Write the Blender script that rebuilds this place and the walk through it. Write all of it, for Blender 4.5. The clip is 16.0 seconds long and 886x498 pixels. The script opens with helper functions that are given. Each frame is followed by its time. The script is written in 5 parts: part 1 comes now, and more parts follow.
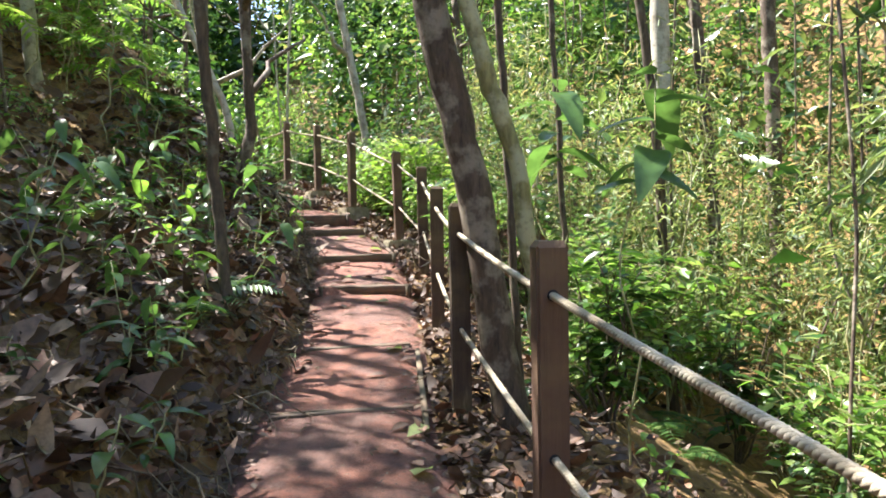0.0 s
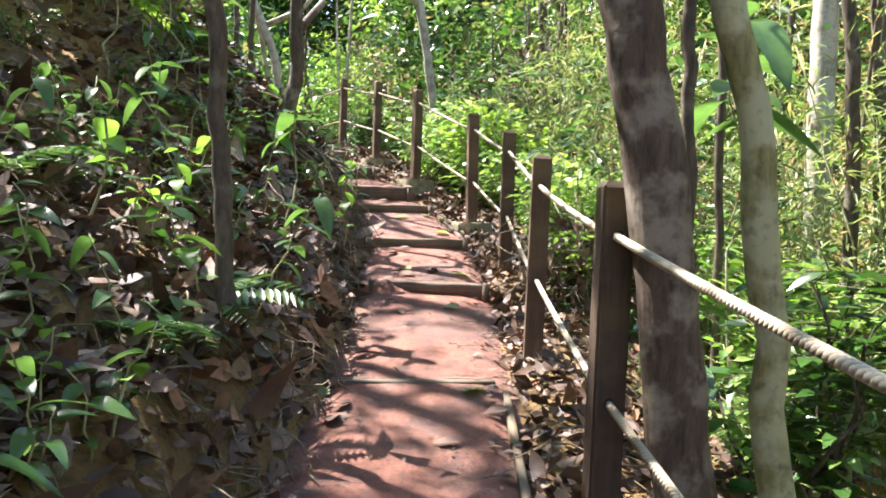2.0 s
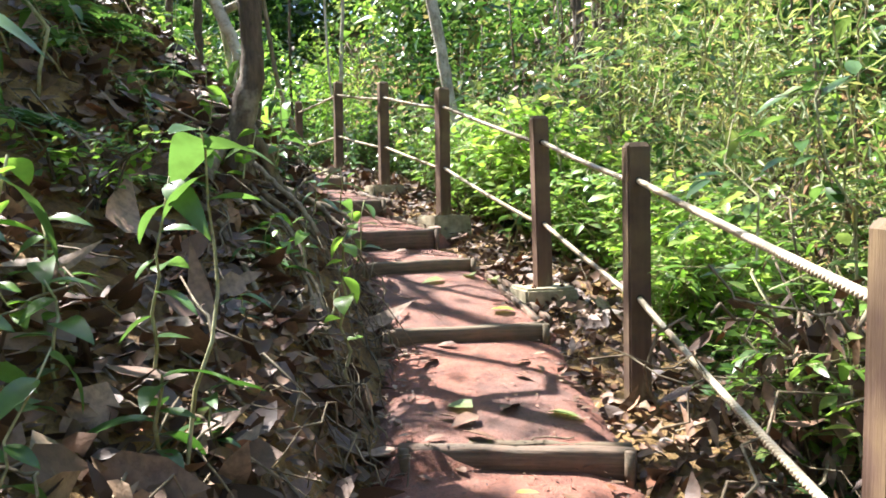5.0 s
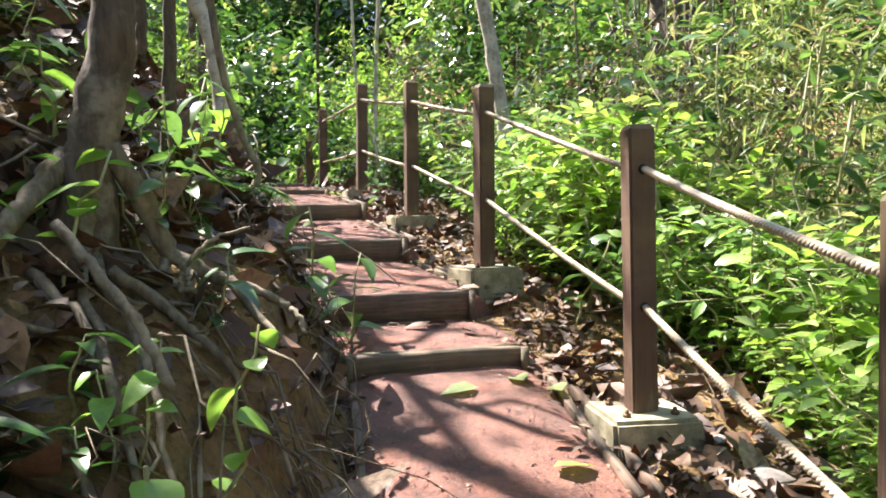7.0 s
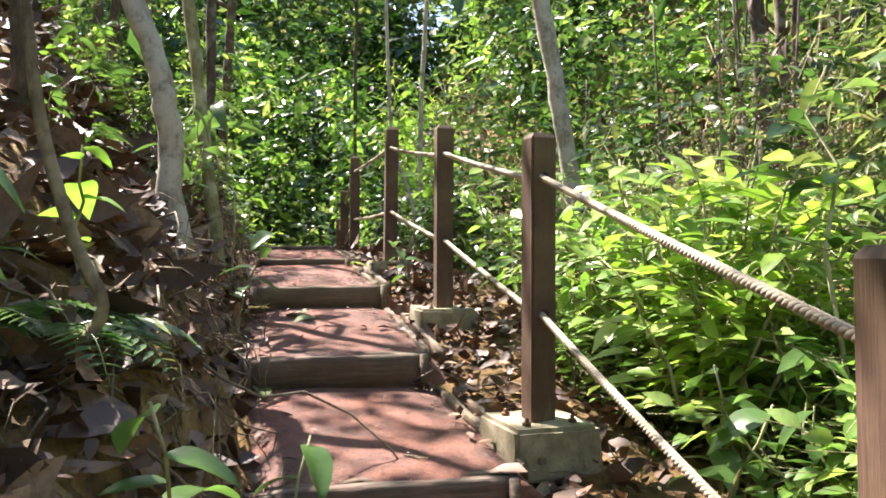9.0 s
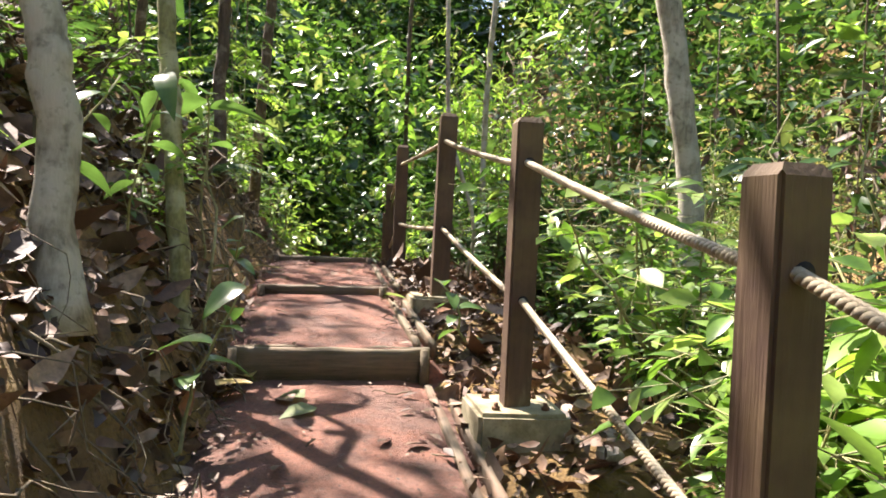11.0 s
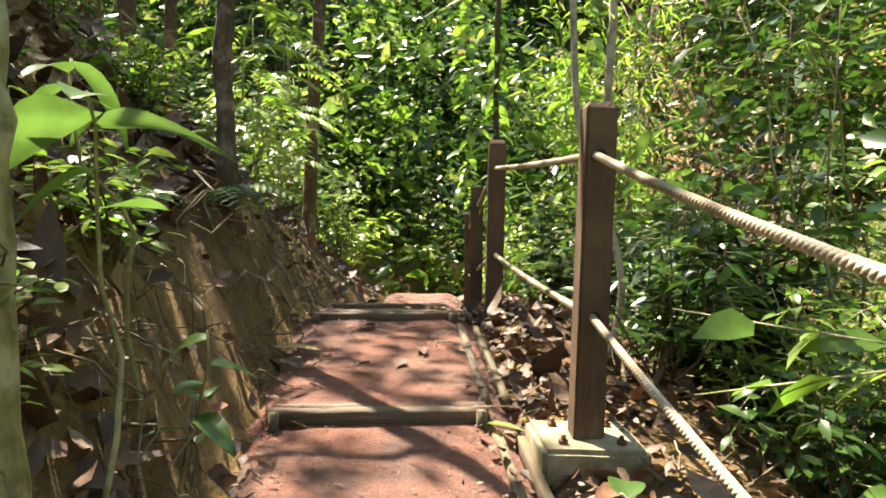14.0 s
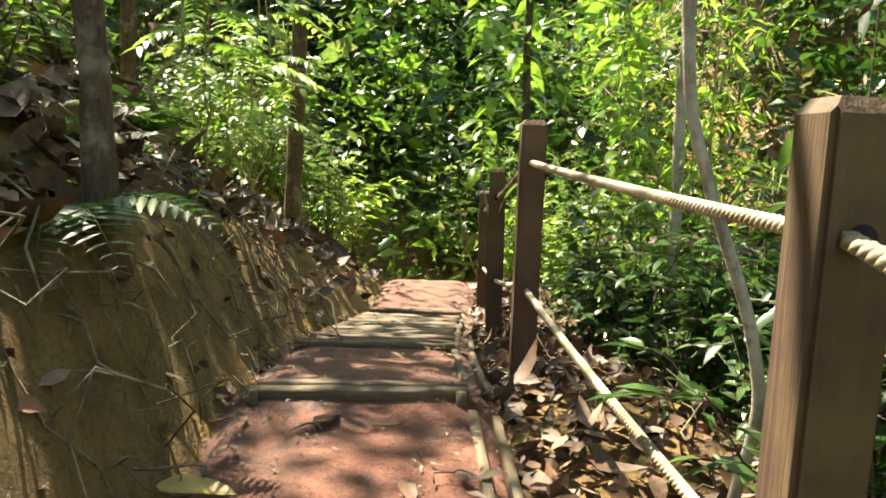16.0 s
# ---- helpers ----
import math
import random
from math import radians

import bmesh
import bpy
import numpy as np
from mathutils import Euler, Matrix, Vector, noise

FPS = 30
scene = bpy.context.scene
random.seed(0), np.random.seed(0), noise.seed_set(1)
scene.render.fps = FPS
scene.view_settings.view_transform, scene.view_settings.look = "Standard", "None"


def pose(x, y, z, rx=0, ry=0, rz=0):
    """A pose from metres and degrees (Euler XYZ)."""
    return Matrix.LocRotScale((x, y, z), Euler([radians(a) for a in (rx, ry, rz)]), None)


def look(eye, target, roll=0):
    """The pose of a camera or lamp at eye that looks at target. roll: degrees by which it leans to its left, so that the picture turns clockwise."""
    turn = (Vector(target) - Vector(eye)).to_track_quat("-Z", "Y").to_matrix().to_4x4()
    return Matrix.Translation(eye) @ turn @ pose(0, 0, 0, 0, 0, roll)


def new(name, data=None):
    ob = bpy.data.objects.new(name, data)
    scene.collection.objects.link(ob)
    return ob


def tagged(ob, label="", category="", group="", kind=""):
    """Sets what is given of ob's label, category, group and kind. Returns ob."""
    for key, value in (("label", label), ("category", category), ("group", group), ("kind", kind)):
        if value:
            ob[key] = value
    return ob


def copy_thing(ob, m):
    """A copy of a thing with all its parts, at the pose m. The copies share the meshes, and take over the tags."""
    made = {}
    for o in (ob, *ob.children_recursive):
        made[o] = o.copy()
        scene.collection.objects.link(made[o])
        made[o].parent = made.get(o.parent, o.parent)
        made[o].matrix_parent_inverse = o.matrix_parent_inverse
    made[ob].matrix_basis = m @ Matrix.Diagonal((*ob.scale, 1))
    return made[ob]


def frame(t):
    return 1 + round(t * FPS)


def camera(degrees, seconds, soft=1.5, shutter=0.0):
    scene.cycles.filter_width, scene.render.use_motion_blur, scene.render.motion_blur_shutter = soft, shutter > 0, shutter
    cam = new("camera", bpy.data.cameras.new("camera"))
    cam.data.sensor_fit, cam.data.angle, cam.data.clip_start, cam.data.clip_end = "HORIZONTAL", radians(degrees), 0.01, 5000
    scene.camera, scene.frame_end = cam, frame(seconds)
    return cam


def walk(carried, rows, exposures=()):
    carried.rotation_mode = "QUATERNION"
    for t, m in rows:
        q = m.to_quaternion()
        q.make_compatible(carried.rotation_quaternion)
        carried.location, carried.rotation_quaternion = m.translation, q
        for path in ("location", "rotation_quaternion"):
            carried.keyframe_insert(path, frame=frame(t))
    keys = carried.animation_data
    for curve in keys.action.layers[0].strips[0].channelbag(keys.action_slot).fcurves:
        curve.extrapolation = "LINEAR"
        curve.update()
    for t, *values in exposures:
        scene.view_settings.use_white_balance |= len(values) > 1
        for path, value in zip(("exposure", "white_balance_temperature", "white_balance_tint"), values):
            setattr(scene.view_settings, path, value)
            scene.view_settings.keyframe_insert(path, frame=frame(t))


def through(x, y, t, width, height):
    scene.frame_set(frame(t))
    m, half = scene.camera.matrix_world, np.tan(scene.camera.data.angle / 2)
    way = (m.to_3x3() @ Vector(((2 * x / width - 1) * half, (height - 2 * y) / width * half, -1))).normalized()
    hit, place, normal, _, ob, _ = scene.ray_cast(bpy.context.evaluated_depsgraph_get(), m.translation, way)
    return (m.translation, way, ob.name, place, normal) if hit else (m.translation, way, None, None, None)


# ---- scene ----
cam = camera(60.4, 16.0, soft=1.8)
EXPOSURE = 2.3
PATH = [
    (0, (1.051, -3.147, 1.42), (1.007, -1.149, 1.34), -1.5),
    (0.5, (0.999, -2.731, 1.39), (0.807, -0.743, 1.277), -0.1),
    (1, (0.91, -2.257, 1.376), (0.622, -0.278, 1.324), 3.7),
    (1.5, (0.837, -1.824, 1.414), (0.63, 0.162, 1.301), 1.3),
    (2, (0.719, -1.287, 1.448), (0.535, 0.699, 1.304), 1.7),
    (2.5, (0.517, -0.84, 1.476), (0.299, 1.144, 1.336), 0.0),
    (3, (0.35, -0.405, 1.519), (0.162, 1.582, 1.388), -0.2),
    (3.5, (0.208, 0.05, 1.596), (-0.007, 2.035, 1.471), -0.4),
    (4, (0.085, 0.543, 1.677), (-0.095, 2.53, 1.544), -2.5),
    (4.2, (0.08, 0.758, 1.702), (-0.069, 2.748, 1.576), -2.7),
    (6.3, (0.123, 3.005, 1.845), (-0.173, 4.979, 1.717), 1.4),
    (6.5, (0.096, 3.223, 1.924), (-0.183, 5.199, 1.789), -0.0),
    (7, (0.0, 3.682, 1.968), (-0.343, 5.65, 1.874), -0.9),
    (7.5, (-0.125, 4.159, 2.012), (-0.598, 6.1, 1.927), -1.3),
    (8, (-0.226, 4.638, 2.11), (-0.662, 6.587, 2.006), -2.0),
    (8.5, (-0.189, 5.11, 2.24), (-0.657, 7.055, 2.239), -0.8),
    (9, (-0.16, 5.46, 2.301), (-0.67, 7.394, 2.31), -0.3),
    (9.2, (-0.173, 5.638, 2.32), (-0.693, 7.569, 2.304), -0.7),
    (11.3, (-0.804, 7.388, 2.664), (-1.469, 9.274, 2.612), 2.1),
    (11.5, (-0.874, 7.544, 2.649), (-1.523, 9.436, 2.598), 1.0),
    (12, (-1.044, 7.856, 2.802), (-1.762, 9.721, 2.747), 1.9),
    (12.5, (-1.228, 8.126, 2.878), (-2.007, 9.966, 2.8), 1.2),
    (13, (-1.346, 8.419, 2.982), (-2.065, 10.282, 2.877), 0.6),
    (13.5, (-1.435, 8.79, 3.022), (-2.187, 10.638, 2.888), 1.6),
    (14, (-1.654, 9.133, 3.067), (-2.487, 10.946, 2.925), 0.5),
    (14.5, (-1.792, 9.42, 3.208), (-2.63, 11.229, 3.047), 1.2),
    (15, (-1.926, 9.781, 3.248), (-2.821, 11.564, 3.105), 4.7),
    (15.5, (-2.115, 10.173, 3.278), (-2.982, 11.967, 3.104), 3.4),
    (16, (-2.316, 10.6, 3.315), (-3.167, 12.389, 3.037), 1.4),
]
walk(cam, [(t, look(eye, target, roll)) for t, eye, target, roll in PATH], [(0.0, EXPOSURE, 6250, 16), (2.0, EXPOSURE + 0.2, 6200, 18), (4.0, EXPOSURE + 0.2, 6150, 16), (9.0, EXPOSURE - 0.05, 6550, 20), (12.0, EXPOSURE - 0.2, 7000, 20), (16.0, EXPOSURE, 7700, 7)])

# ---- world and sun ----
SUN_TO = Vector((-0.62, 0.34, 1.05)).normalized()
world = bpy.data.worlds.new("world")
scene.world = world
world.use_nodes = True
wn, wl = world.node_tree.nodes, world.node_tree.links
sky = wn.new("ShaderNodeTexSky")
sky.sky_type, sky.sun_disc = "NISHITA", False
sky.sun_elevation = math.asin(SUN_TO.z)
sky.sun_rotation = math.atan2(SUN_TO.x, SUN_TO.y)
wl.new(sky.outputs[0], wn["Background"].inputs[0])
wn["Background"].inputs[1].default_value = 0.09
sun = new("sun", bpy.data.lights.new("sun", "SUN"))
sun.data.energy, sun.data.angle, sun.data.color = 5.0, radians(0.6), (1.0, 0.95, 0.86)
sun.matrix_world = look(SUN_TO * 40, (0, 0, 0))

# ---- materials ----


class Mat:
    """Shorthand for a node material."""

    def __init__(self, name, rough=0.8):
        self.m = bpy.data.materials.new(name)
        self.m.use_nodes = True
        self.t = self.m.node_tree
        self.b = self.t.nodes["Principled BSDF"]
        self.b.inputs["Roughness"].default_value = rough

    def node(self, kind, **values):
        n = self.t.nodes.new(kind)
        for key, value in values.items():
            n.inputs[key.replace("_", " ")].default_value = value
        return n

    def link(self, a, b):
        self.t.links.new(a, b)

    def coord(self, scale=(1, 1, 1)):
        c = self.node("ShaderNodeTexCoord")
        m = self.node("ShaderNodeMapping")
        m.inputs["Scale"].default_value = scale
        self.link(c.outputs["Object"], m.inputs["Vector"])
        return m.outputs[0]

    def noise(self, vec, scale, detail=5, rough=0.6):
        n = self.node("ShaderNodeTexNoise", Scale=scale, Detail=detail, Roughness=rough)
        self.link(vec, n.inputs["Vector"])
        return n.outputs["Fac"]

    def ramp(self, fac, *stops):
        n = self.node("ShaderNodeValToRGB")
        el = n.color_ramp.elements
        while len(el) < len(stops):
            el.new(0.5)
        for e, (p, c) in zip(el, stops):
            e.position, e.color = p, (*c, 1) if not isinstance(c, (int, float)) else (c, c, c, 1)
        self.link(fac, n.inputs[0])
        return n.outputs[0]

    def mix(self, fac, a, b, mode="MIX"):
        n = self.node("ShaderNodeMix")
        n.data_type, n.blend_type = "RGBA", mode
        for socket, v in ((n.inputs[0], fac), (n.inputs[6], a), (n.inputs[7], b)):
            if isinstance(v, (int, float)):
                socket.default_value = v
            elif isinstance(v, tuple):
                socket.default_value = (*v, 1)
            else:
                self.link(v, socket)
        return n.outputs[2]

    def bump(self, height, strength=0.5, distance=0.02):
        n = self.node("ShaderNodeBump", Strength=strength, Distance=distance)
        self.link(height, n.inputs["Height"])
        self.link(n.outputs[0], self.b.inputs["Normal"])

    def color(self, socket):
        self.link(socket, self.b.inputs["Base Color"])
        return self.m


def clay_material():
    m = Mat("red_clay", 0.85)
    v = m.coord()
    big, mid, fine = m.noise(v, 1.3, 4), m.noise(v, 7, 6), m.noise(v, 60, 4, 0.7)
    c = m.ramp(mid, (0.32, (0.12, 0.053, 0.036)), (0.48, (0.27, 0.105, 0.065)), (0.72, (0.41, 0.165, 0.1)))
    c = m.mix(m.ramp(big, (0.42, 0.05), (0.62, 0.6)), c, (0.18, 0.12, 0.098))
    grit, damp = m.noise(v, 170, 3, 0.7), m.noise(v, 3.1, 5, 0.7)
    c = m.mix(m.ramp(fine, (0.38, 0.5), (0.5, 0.0)), c, (0.1, 0.055, 0.04))
    c = m.mix(m.ramp(damp, (0.54, 0.0), (0.64, 0.4)), c, (0.09, 0.058, 0.046))
    c = m.mix(m.ramp(grit, (0.62, 0.0), (0.7, 0.6)), c, (0.42, 0.31, 0.25))
    m.bump(m.mix(0.4, m.mix(0.5, fine, mid), grit), 1.0, 0.04)
    return m.color(c)


def soil_material():
    m = Mat("forest_soil", 0.95)
    v = m.coord()
    big, mid, fine = m.noise(v, 0.9, 4), m.noise(v, 6, 6), m.noise(v, 45, 5, 0.7)
    c = m.ramp(mid, (0.3, (0.09, 0.053, 0.024)), (0.46, (0.25, 0.15, 0.055)), (0.7, (0.44, 0.285, 0.095)))
    c = m.mix(m.ramp(big, (0.45, 0.0), (0.62, 0.7)), c, (0.2, 0.125, 0.04))
    c = m.mix(m.ramp(fine, (0.3, 0.6), (0.5, 0.0)), c, (0.03, 0.02, 0.012))
    m.bump(m.mix(0.5, fine, mid), 1.0, 0.08)
    return m.color(c)


def bark_material(name, dark, light, patch, amount=0.5):
    m = Mat(name, 0.85)
    v, stretched = m.coord(), m.coord((1, 1, 0.22))
    grain, blot, fine = m.noise(stretched, 38, 6, 0.65), m.noise(v, 5, 4), m.noise(v, 26, 4)
    c = m.ramp(grain, (0.35, dark), (0.65, light))
    c = m.mix(m.ramp(blot, (0.62 - 0.25 * amount, 0.0), (0.7 - 0.2 * amount, 0.85)), c, patch)
    c = m.mix(m.ramp(fine, (0.3, 0.5), (0.45, 0.0)), c, (0.06, 0.055, 0.035))
    m.bump(m.mix(0.4, grain, fine), 0.6, 0.015)
    return m.color(c)


def leaf_material(name, stops, gloss=0.3, through=0.45):
    m = Mat(name, 0.5)
    r = m.node("ShaderNodeNewGeometry").outputs["Random Per Island"]
    c = m.ramp(r, *stops)
    n = m.noise(m.coord(), 14, 3)
    c = m.mix(m.ramp(n, (0.35, 0.35), (0.6, 0.0)), c, (0.03, 0.045, 0.01))
    m.b.inputs["Roughness"].default_value = gloss
    m.b.inputs["Specular IOR Level"].default_value = 0.55
    t = m.node("ShaderNodeBsdfTranslucent")
    warm = m.mix(1.0, c, (1.2, 1.22, 0.8), "MULTIPLY")
    m.link(warm, t.inputs["Color"])
    s = m.node("ShaderNodeMixShader")
    s.inputs[0].default_value = through
    m.link(m.b.outputs[0], s.inputs[1])
    m.link(t.outputs[0], s.inputs[2])
    m.link(s.outputs[0], m.t.nodes["Material Output"].inputs["Surface"])
    return m.color(c)


def litter_material(name="dry_leaf"):
    m = Mat(name, 0.6)
    r = m.node("ShaderNodeNewGeometry").outputs["Random Per Island"]
    c = m.ramp(r, (0.0, (0.04, 0.024, 0.014)), (0.3, (0.09, 0.048, 0.026)), (0.58, (0.16, 0.086, 0.046)),
               (0.78, (0.22, 0.135, 0.08)), (0.92, (0.33, 0.24, 0.155)), (1.0, (0.3, 0.1, 0.035)))
    n = m.noise(m.coord(), 30, 4)
    c = m.mix(m.ramp(n, (0.35, 0.6), (0.6, 0.0)), c, (0.05, 0.03, 0.018))
    m.bump(n, 0.4, 0.01)
    return m.color(c)


def post_material():
    m = Mat("stained_post_wood", 0.75)
    v, stretched = m.coord(), m.coord((1, 1, 0.06))
    grain, blot = m.noise(stretched, 55, 5, 0.6), m.noise(v, 3.2, 4)
    rnd = m.node("ShaderNodeObjectInfo").outputs["Random"]
    c = m.ramp(grain, (0.3, (0.02, 0.014, 0.009)), (0.6, (0.05, 0.034, 0.02)), (0.8, (0.1, 0.07, 0.04)))
    c = m.mix(m.ramp(blot, (0.45, 0.0), (0.64, 0.65)), c, (0.17, 0.13, 0.05))
    c = m.mix(m.ramp(rnd, (0.0, 0.0), (1.0, 0.5)), c, (0.17, 0.085, 0.052))
    c = m.mix(m.ramp(rnd, (0.0, 0.7), (0.55, 0.0)), c, (0.024, 0.019, 0.013))
    worn = m.noise(m.coord((1, 1, 0.3)), 9, 5)
    c = m.mix(m.ramp(worn, (0.6, 0.0), (0.68, 0.4)), c, (0.24, 0.19, 0.11))
    m.bump(grain, 0.7, 0.008)
    return m.color(c)


def timber_material():
    m = Mat("weathered_timber", 0.8)
    v, stretched = m.coord(), m.coord((0.06, 1, 1))
    grain, blot = m.noise(stretched, 60, 5, 0.65), m.noise(v, 6, 4)
    rnd = m.node("ShaderNodeObjectInfo").outputs["Random"]
    c = m.ramp(grain, (0.3, (0.035, 0.026, 0.018)), (0.55, (0.11, 0.08, 0.054)), (0.8, (0.22, 0.175, 0.12)))
    c = m.mix(m.ramp(blot, (0.45, 0.0), (0.65, 0.6)), c, (0.2, 0.11, 0.072))
    c = m.mix(m.ramp(rnd, (0.0, 0.0), (1.0, 0.3)), c, (0.17, 0.16, 0.07))
    m.bump(m.mix(0.3, grain, blot), 0.6, 0.012)
    return m.color(c)


def concrete_material():
    m = Mat("mossy_concrete", 0.9)
    v = m.coord()
    a, b = m.noise(v, 9, 6), m.noise(v, 70, 4)
    c = m.ramp(a, (0.35, (0.17, 0.15, 0.085)), (0.6, (0.33, 0.29, 0.19)), (0.8, (0.42, 0.37, 0.26)))
    c = m.mix(m.ramp(b, (0.3, 0.5), (0.45, 0.0)), c, (0.14, 0.11, 0.06))
    m.bump(m.mix(0.5, a, b), 0.5, 0.01)
    return m.color(c)


def rope_material():
    m = Mat("pale_rope", 0.9)
    v = m.coord()
    a, b = m.noise(v, 4, 4), m.noise(v, 130, 3)
    c = m.ramp(a, (0.35, (0.27, 0.22, 0.14)), (0.55, (0.46, 0.4, 0.29)), (0.75, (0.56, 0.5, 0.38)))
    c = m.mix(m.ramp(b, (0.35, 0.4), (0.5, 0.0)), c, (0.2, 0.17, 0.12))
    m.bump(b, 0.5, 0.004)
    return m.color(c)


def plain_material(name, color, rough, metal=0.0):
    m = Mat(name, rough)
    m.b.inputs["Metallic"].default_value = metal
    n = m.noise(m.coord(), 40, 4)
    return m.color(m.ramp(n, (0.35, tuple(c * 0.6 for c in color)), (0.65, color)))


CLAY, SOIL = clay_material(), soil_material()
BARK_DARK = bark_material("dark_bark", (0.045, 0.033, 0.022), (0.13, 0.095, 0.06), (0.17, 0.15, 0.1), 0.3)
BARK_BROWN = bark_material("brown_bark", (0.05, 0.034, 0.022), (0.13, 0.092, 0.06), (0.27, 0.23, 0.17), 0.45)
BARK_PALE = bark_material("pale_bark", (0.2, 0.18, 0.13), (0.4, 0.36, 0.28), (0.5, 0.47, 0.38), 0.8)
BARK_GREEN = bark_material("mossy_green_bark", (0.15, 0.14, 0.05), (0.3, 0.28, 0.11), (0.42, 0.41, 0.24), 0.7)
ROOT = bark_material("root_bark", (0.08, 0.058, 0.034), (0.21, 0.165, 0.1), (0.3, 0.25, 0.16), 0.4)
LEAF_MID = leaf_material("shrub_leaf", [(0.0, (0.03, 0.08, 0.022)), (0.5, (0.075, 0.165, 0.042)), (0.85, (0.155, 0.265, 0.075)), (1.0, (0.27, 0.31, 0.11))])
# young leaves; in the far woods also the painted sunlit patches
LEAF_BRIGHT = leaf_material("young_sunlit_leaf", [(0.0, (0.1, 0.22, 0.03)), (0.6, (0.21, 0.39, 0.065)), (1.0, (0.37, 0.5, 0.14))], 0.35, 0.5)
LEAF_LIME = leaf_material("lime_leaf", [(0.0, (0.2, 0.38, 0.045)), (0.6, (0.33, 0.52, 0.08)), (1.0, (0.5, 0.62, 0.2))], 0.4, 0.5)
# dark foliage; in the far woods also the painted shaded patches
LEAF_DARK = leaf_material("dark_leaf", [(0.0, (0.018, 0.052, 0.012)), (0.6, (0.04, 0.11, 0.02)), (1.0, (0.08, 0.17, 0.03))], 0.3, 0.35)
LEAF_BAMBOO = leaf_material("bamboo_leaf", [(0.0, (0.085, 0.15, 0.04)), (0.5, (0.21, 0.29, 0.1)), (0.85, (0.38, 0.41, 0.18)), (1.0, (0.4, 0.3, 0.13))], 0.5, 0.45)
# paler, greyer green: distance haze put into the leaf colour
LEAF_FAR = leaf_material("hazy_far_leaf", [(0.0, (0.04, 0.085, 0.025)), (0.45, (0.11, 0.175, 0.05)), (0.8, (0.23, 0.29, 0.1)), (1.0, (0.3, 0.24, 0.12))], 0.3, 0.4)
LITTER = litter_material()
POST, TIMBER, CONCRETE, ROPE = post_material(), timber_material(), concrete_material(), rope_material()
# near-black that stands in for the shade inside rope holes and the pipe
HOLE = plain_material("hole_shadow_black", (0.015, 0.012, 0.01), 0.9)
STEEL = plain_material("rusty_bolt", (0.22, 0.12, 0.07), 0.55, 0.7)
STONE = plain_material("grey_stone", (0.34, 0.29, 0.25), 0.9)

# ---- mesh building ----
rng = np.random.default_rng(7)


def mesh_from(name, verts, tris, mat, smooth=False):
    """A triangle mesh from arrays."""
    me = bpy.data.meshes.new(name)
    verts, tris = np.asarray(verts, dtype=np.float32), np.asarray(tris, dtype=np.int32)
    me.vertices.add(len(verts))
    me.vertices.foreach_set("co", verts.ravel())
    me.loops.add(tris.size)
    me.loops.foreach_set("vertex_index", tris.ravel())
    me.polygons.add(len(tris))
    me.polygons.foreach_set("loop_start", np.arange(0, tris.size, 3, dtype=np.int32))
    if smooth:
        me.polygons.foreach_set("use_smooth", np.ones(len(tris), dtype=bool))
    me.materials.append(mat)
    me.update(calc_edges=True)
    return me


def join(*pieces):
    """Joins (verts, tris) pairs."""
    vs, ts, n = [], [], 0
    for v, t in pieces:
        vs.append(np.asarray(v)), ts.append(np.asarray(t) + n)
        n += len(v)
    return np.concatenate(vs), np.concatenate(ts)


def part(name, geo, mat, parent=None, label="", smooth=False):
    """One mesh object under a thing or a part. geo: a mesh, a bmesh or (verts, tris)."""
    if isinstance(geo, bpy.types.Mesh):
        me = geo
    elif isinstance(geo, bmesh.types.BMesh):
        me = bpy.data.meshes.new(name)
        geo.to_mesh(me)
        geo.free()
        me.materials.append(mat)
    else:
        me = mesh_from(name, *geo, mat, smooth)
    ob = new(name, me)
    if parent:
        ob.parent = parent
    return tagged(ob, label)


def tube(points, radii, sides=7, twist=0.0):
    """A tapered tube along points."""
    p = np.asarray(points, dtype=float)
    n = len(p)
    radii = np.broadcast_to(np.asarray(radii, dtype=float), (n,)) if np.ndim(radii) else np.full(n, radii)
    tan = np.gradient(p, axis=0)
    tan /= np.linalg.norm(tan, axis=1)[:, None] + 1e-9
    ref = np.array([1.0, 0, 0]) if abs(tan[0][0]) < 0.8 else np.array([0, 1.0, 0])
    u = np.cross(tan, ref)
    u /= np.linalg.norm(u, axis=1)[:, None] + 1e-9
    w = np.cross(tan, u)
    a = np.arange(sides) * 2 * np.pi / sides
    ring = u[:, None] * np.cos(a)[None, :, None] + w[:, None] * np.sin(a)[None, :, None]
    v = (p[:, None] + ring * radii[:, None, None]).reshape(-1, 3)
    i, j = np.meshgrid(np.arange(n - 1), np.arange(sides), indexing="ij")
    k = (j + 1) % sides
    q = np.stack([i * sides + j, i * sides + k, (i + 1) * sides + k, (i + 1) * sides + j], -1).reshape(-1, 4)
    t = np.concatenate([q[:, [0, 1, 2]], q[:, [0, 2, 3]]])
    caps = [[0, c + 1, c] for c in range(1, sides - 1)] + [[(n - 1) * sides, (n - 1) * sides + c, (n - 1) * sides + c + 1] for c in range(1, sides - 1)]
    return v, np.concatenate([t, np.array(caps)])


def bent(a, b, n=10, wobble=0.04, seed=0):
    """Points from a to b with a gentle irregular bend."""
    r = np.random.default_rng(seed)
    a, b = np.array(a, float), np.array(b, float)
    t = np.linspace(0, 1, n)[:, None]
    off = np.cumsum(r.normal(0, 1, (n, 3)), axis=0)
    off = off - off[0] - t * (off[-1] - off[0])
    return a + (b - a) * t + off * wobble * np.linalg.norm(b - a) / max(1.0, np.sqrt(n))


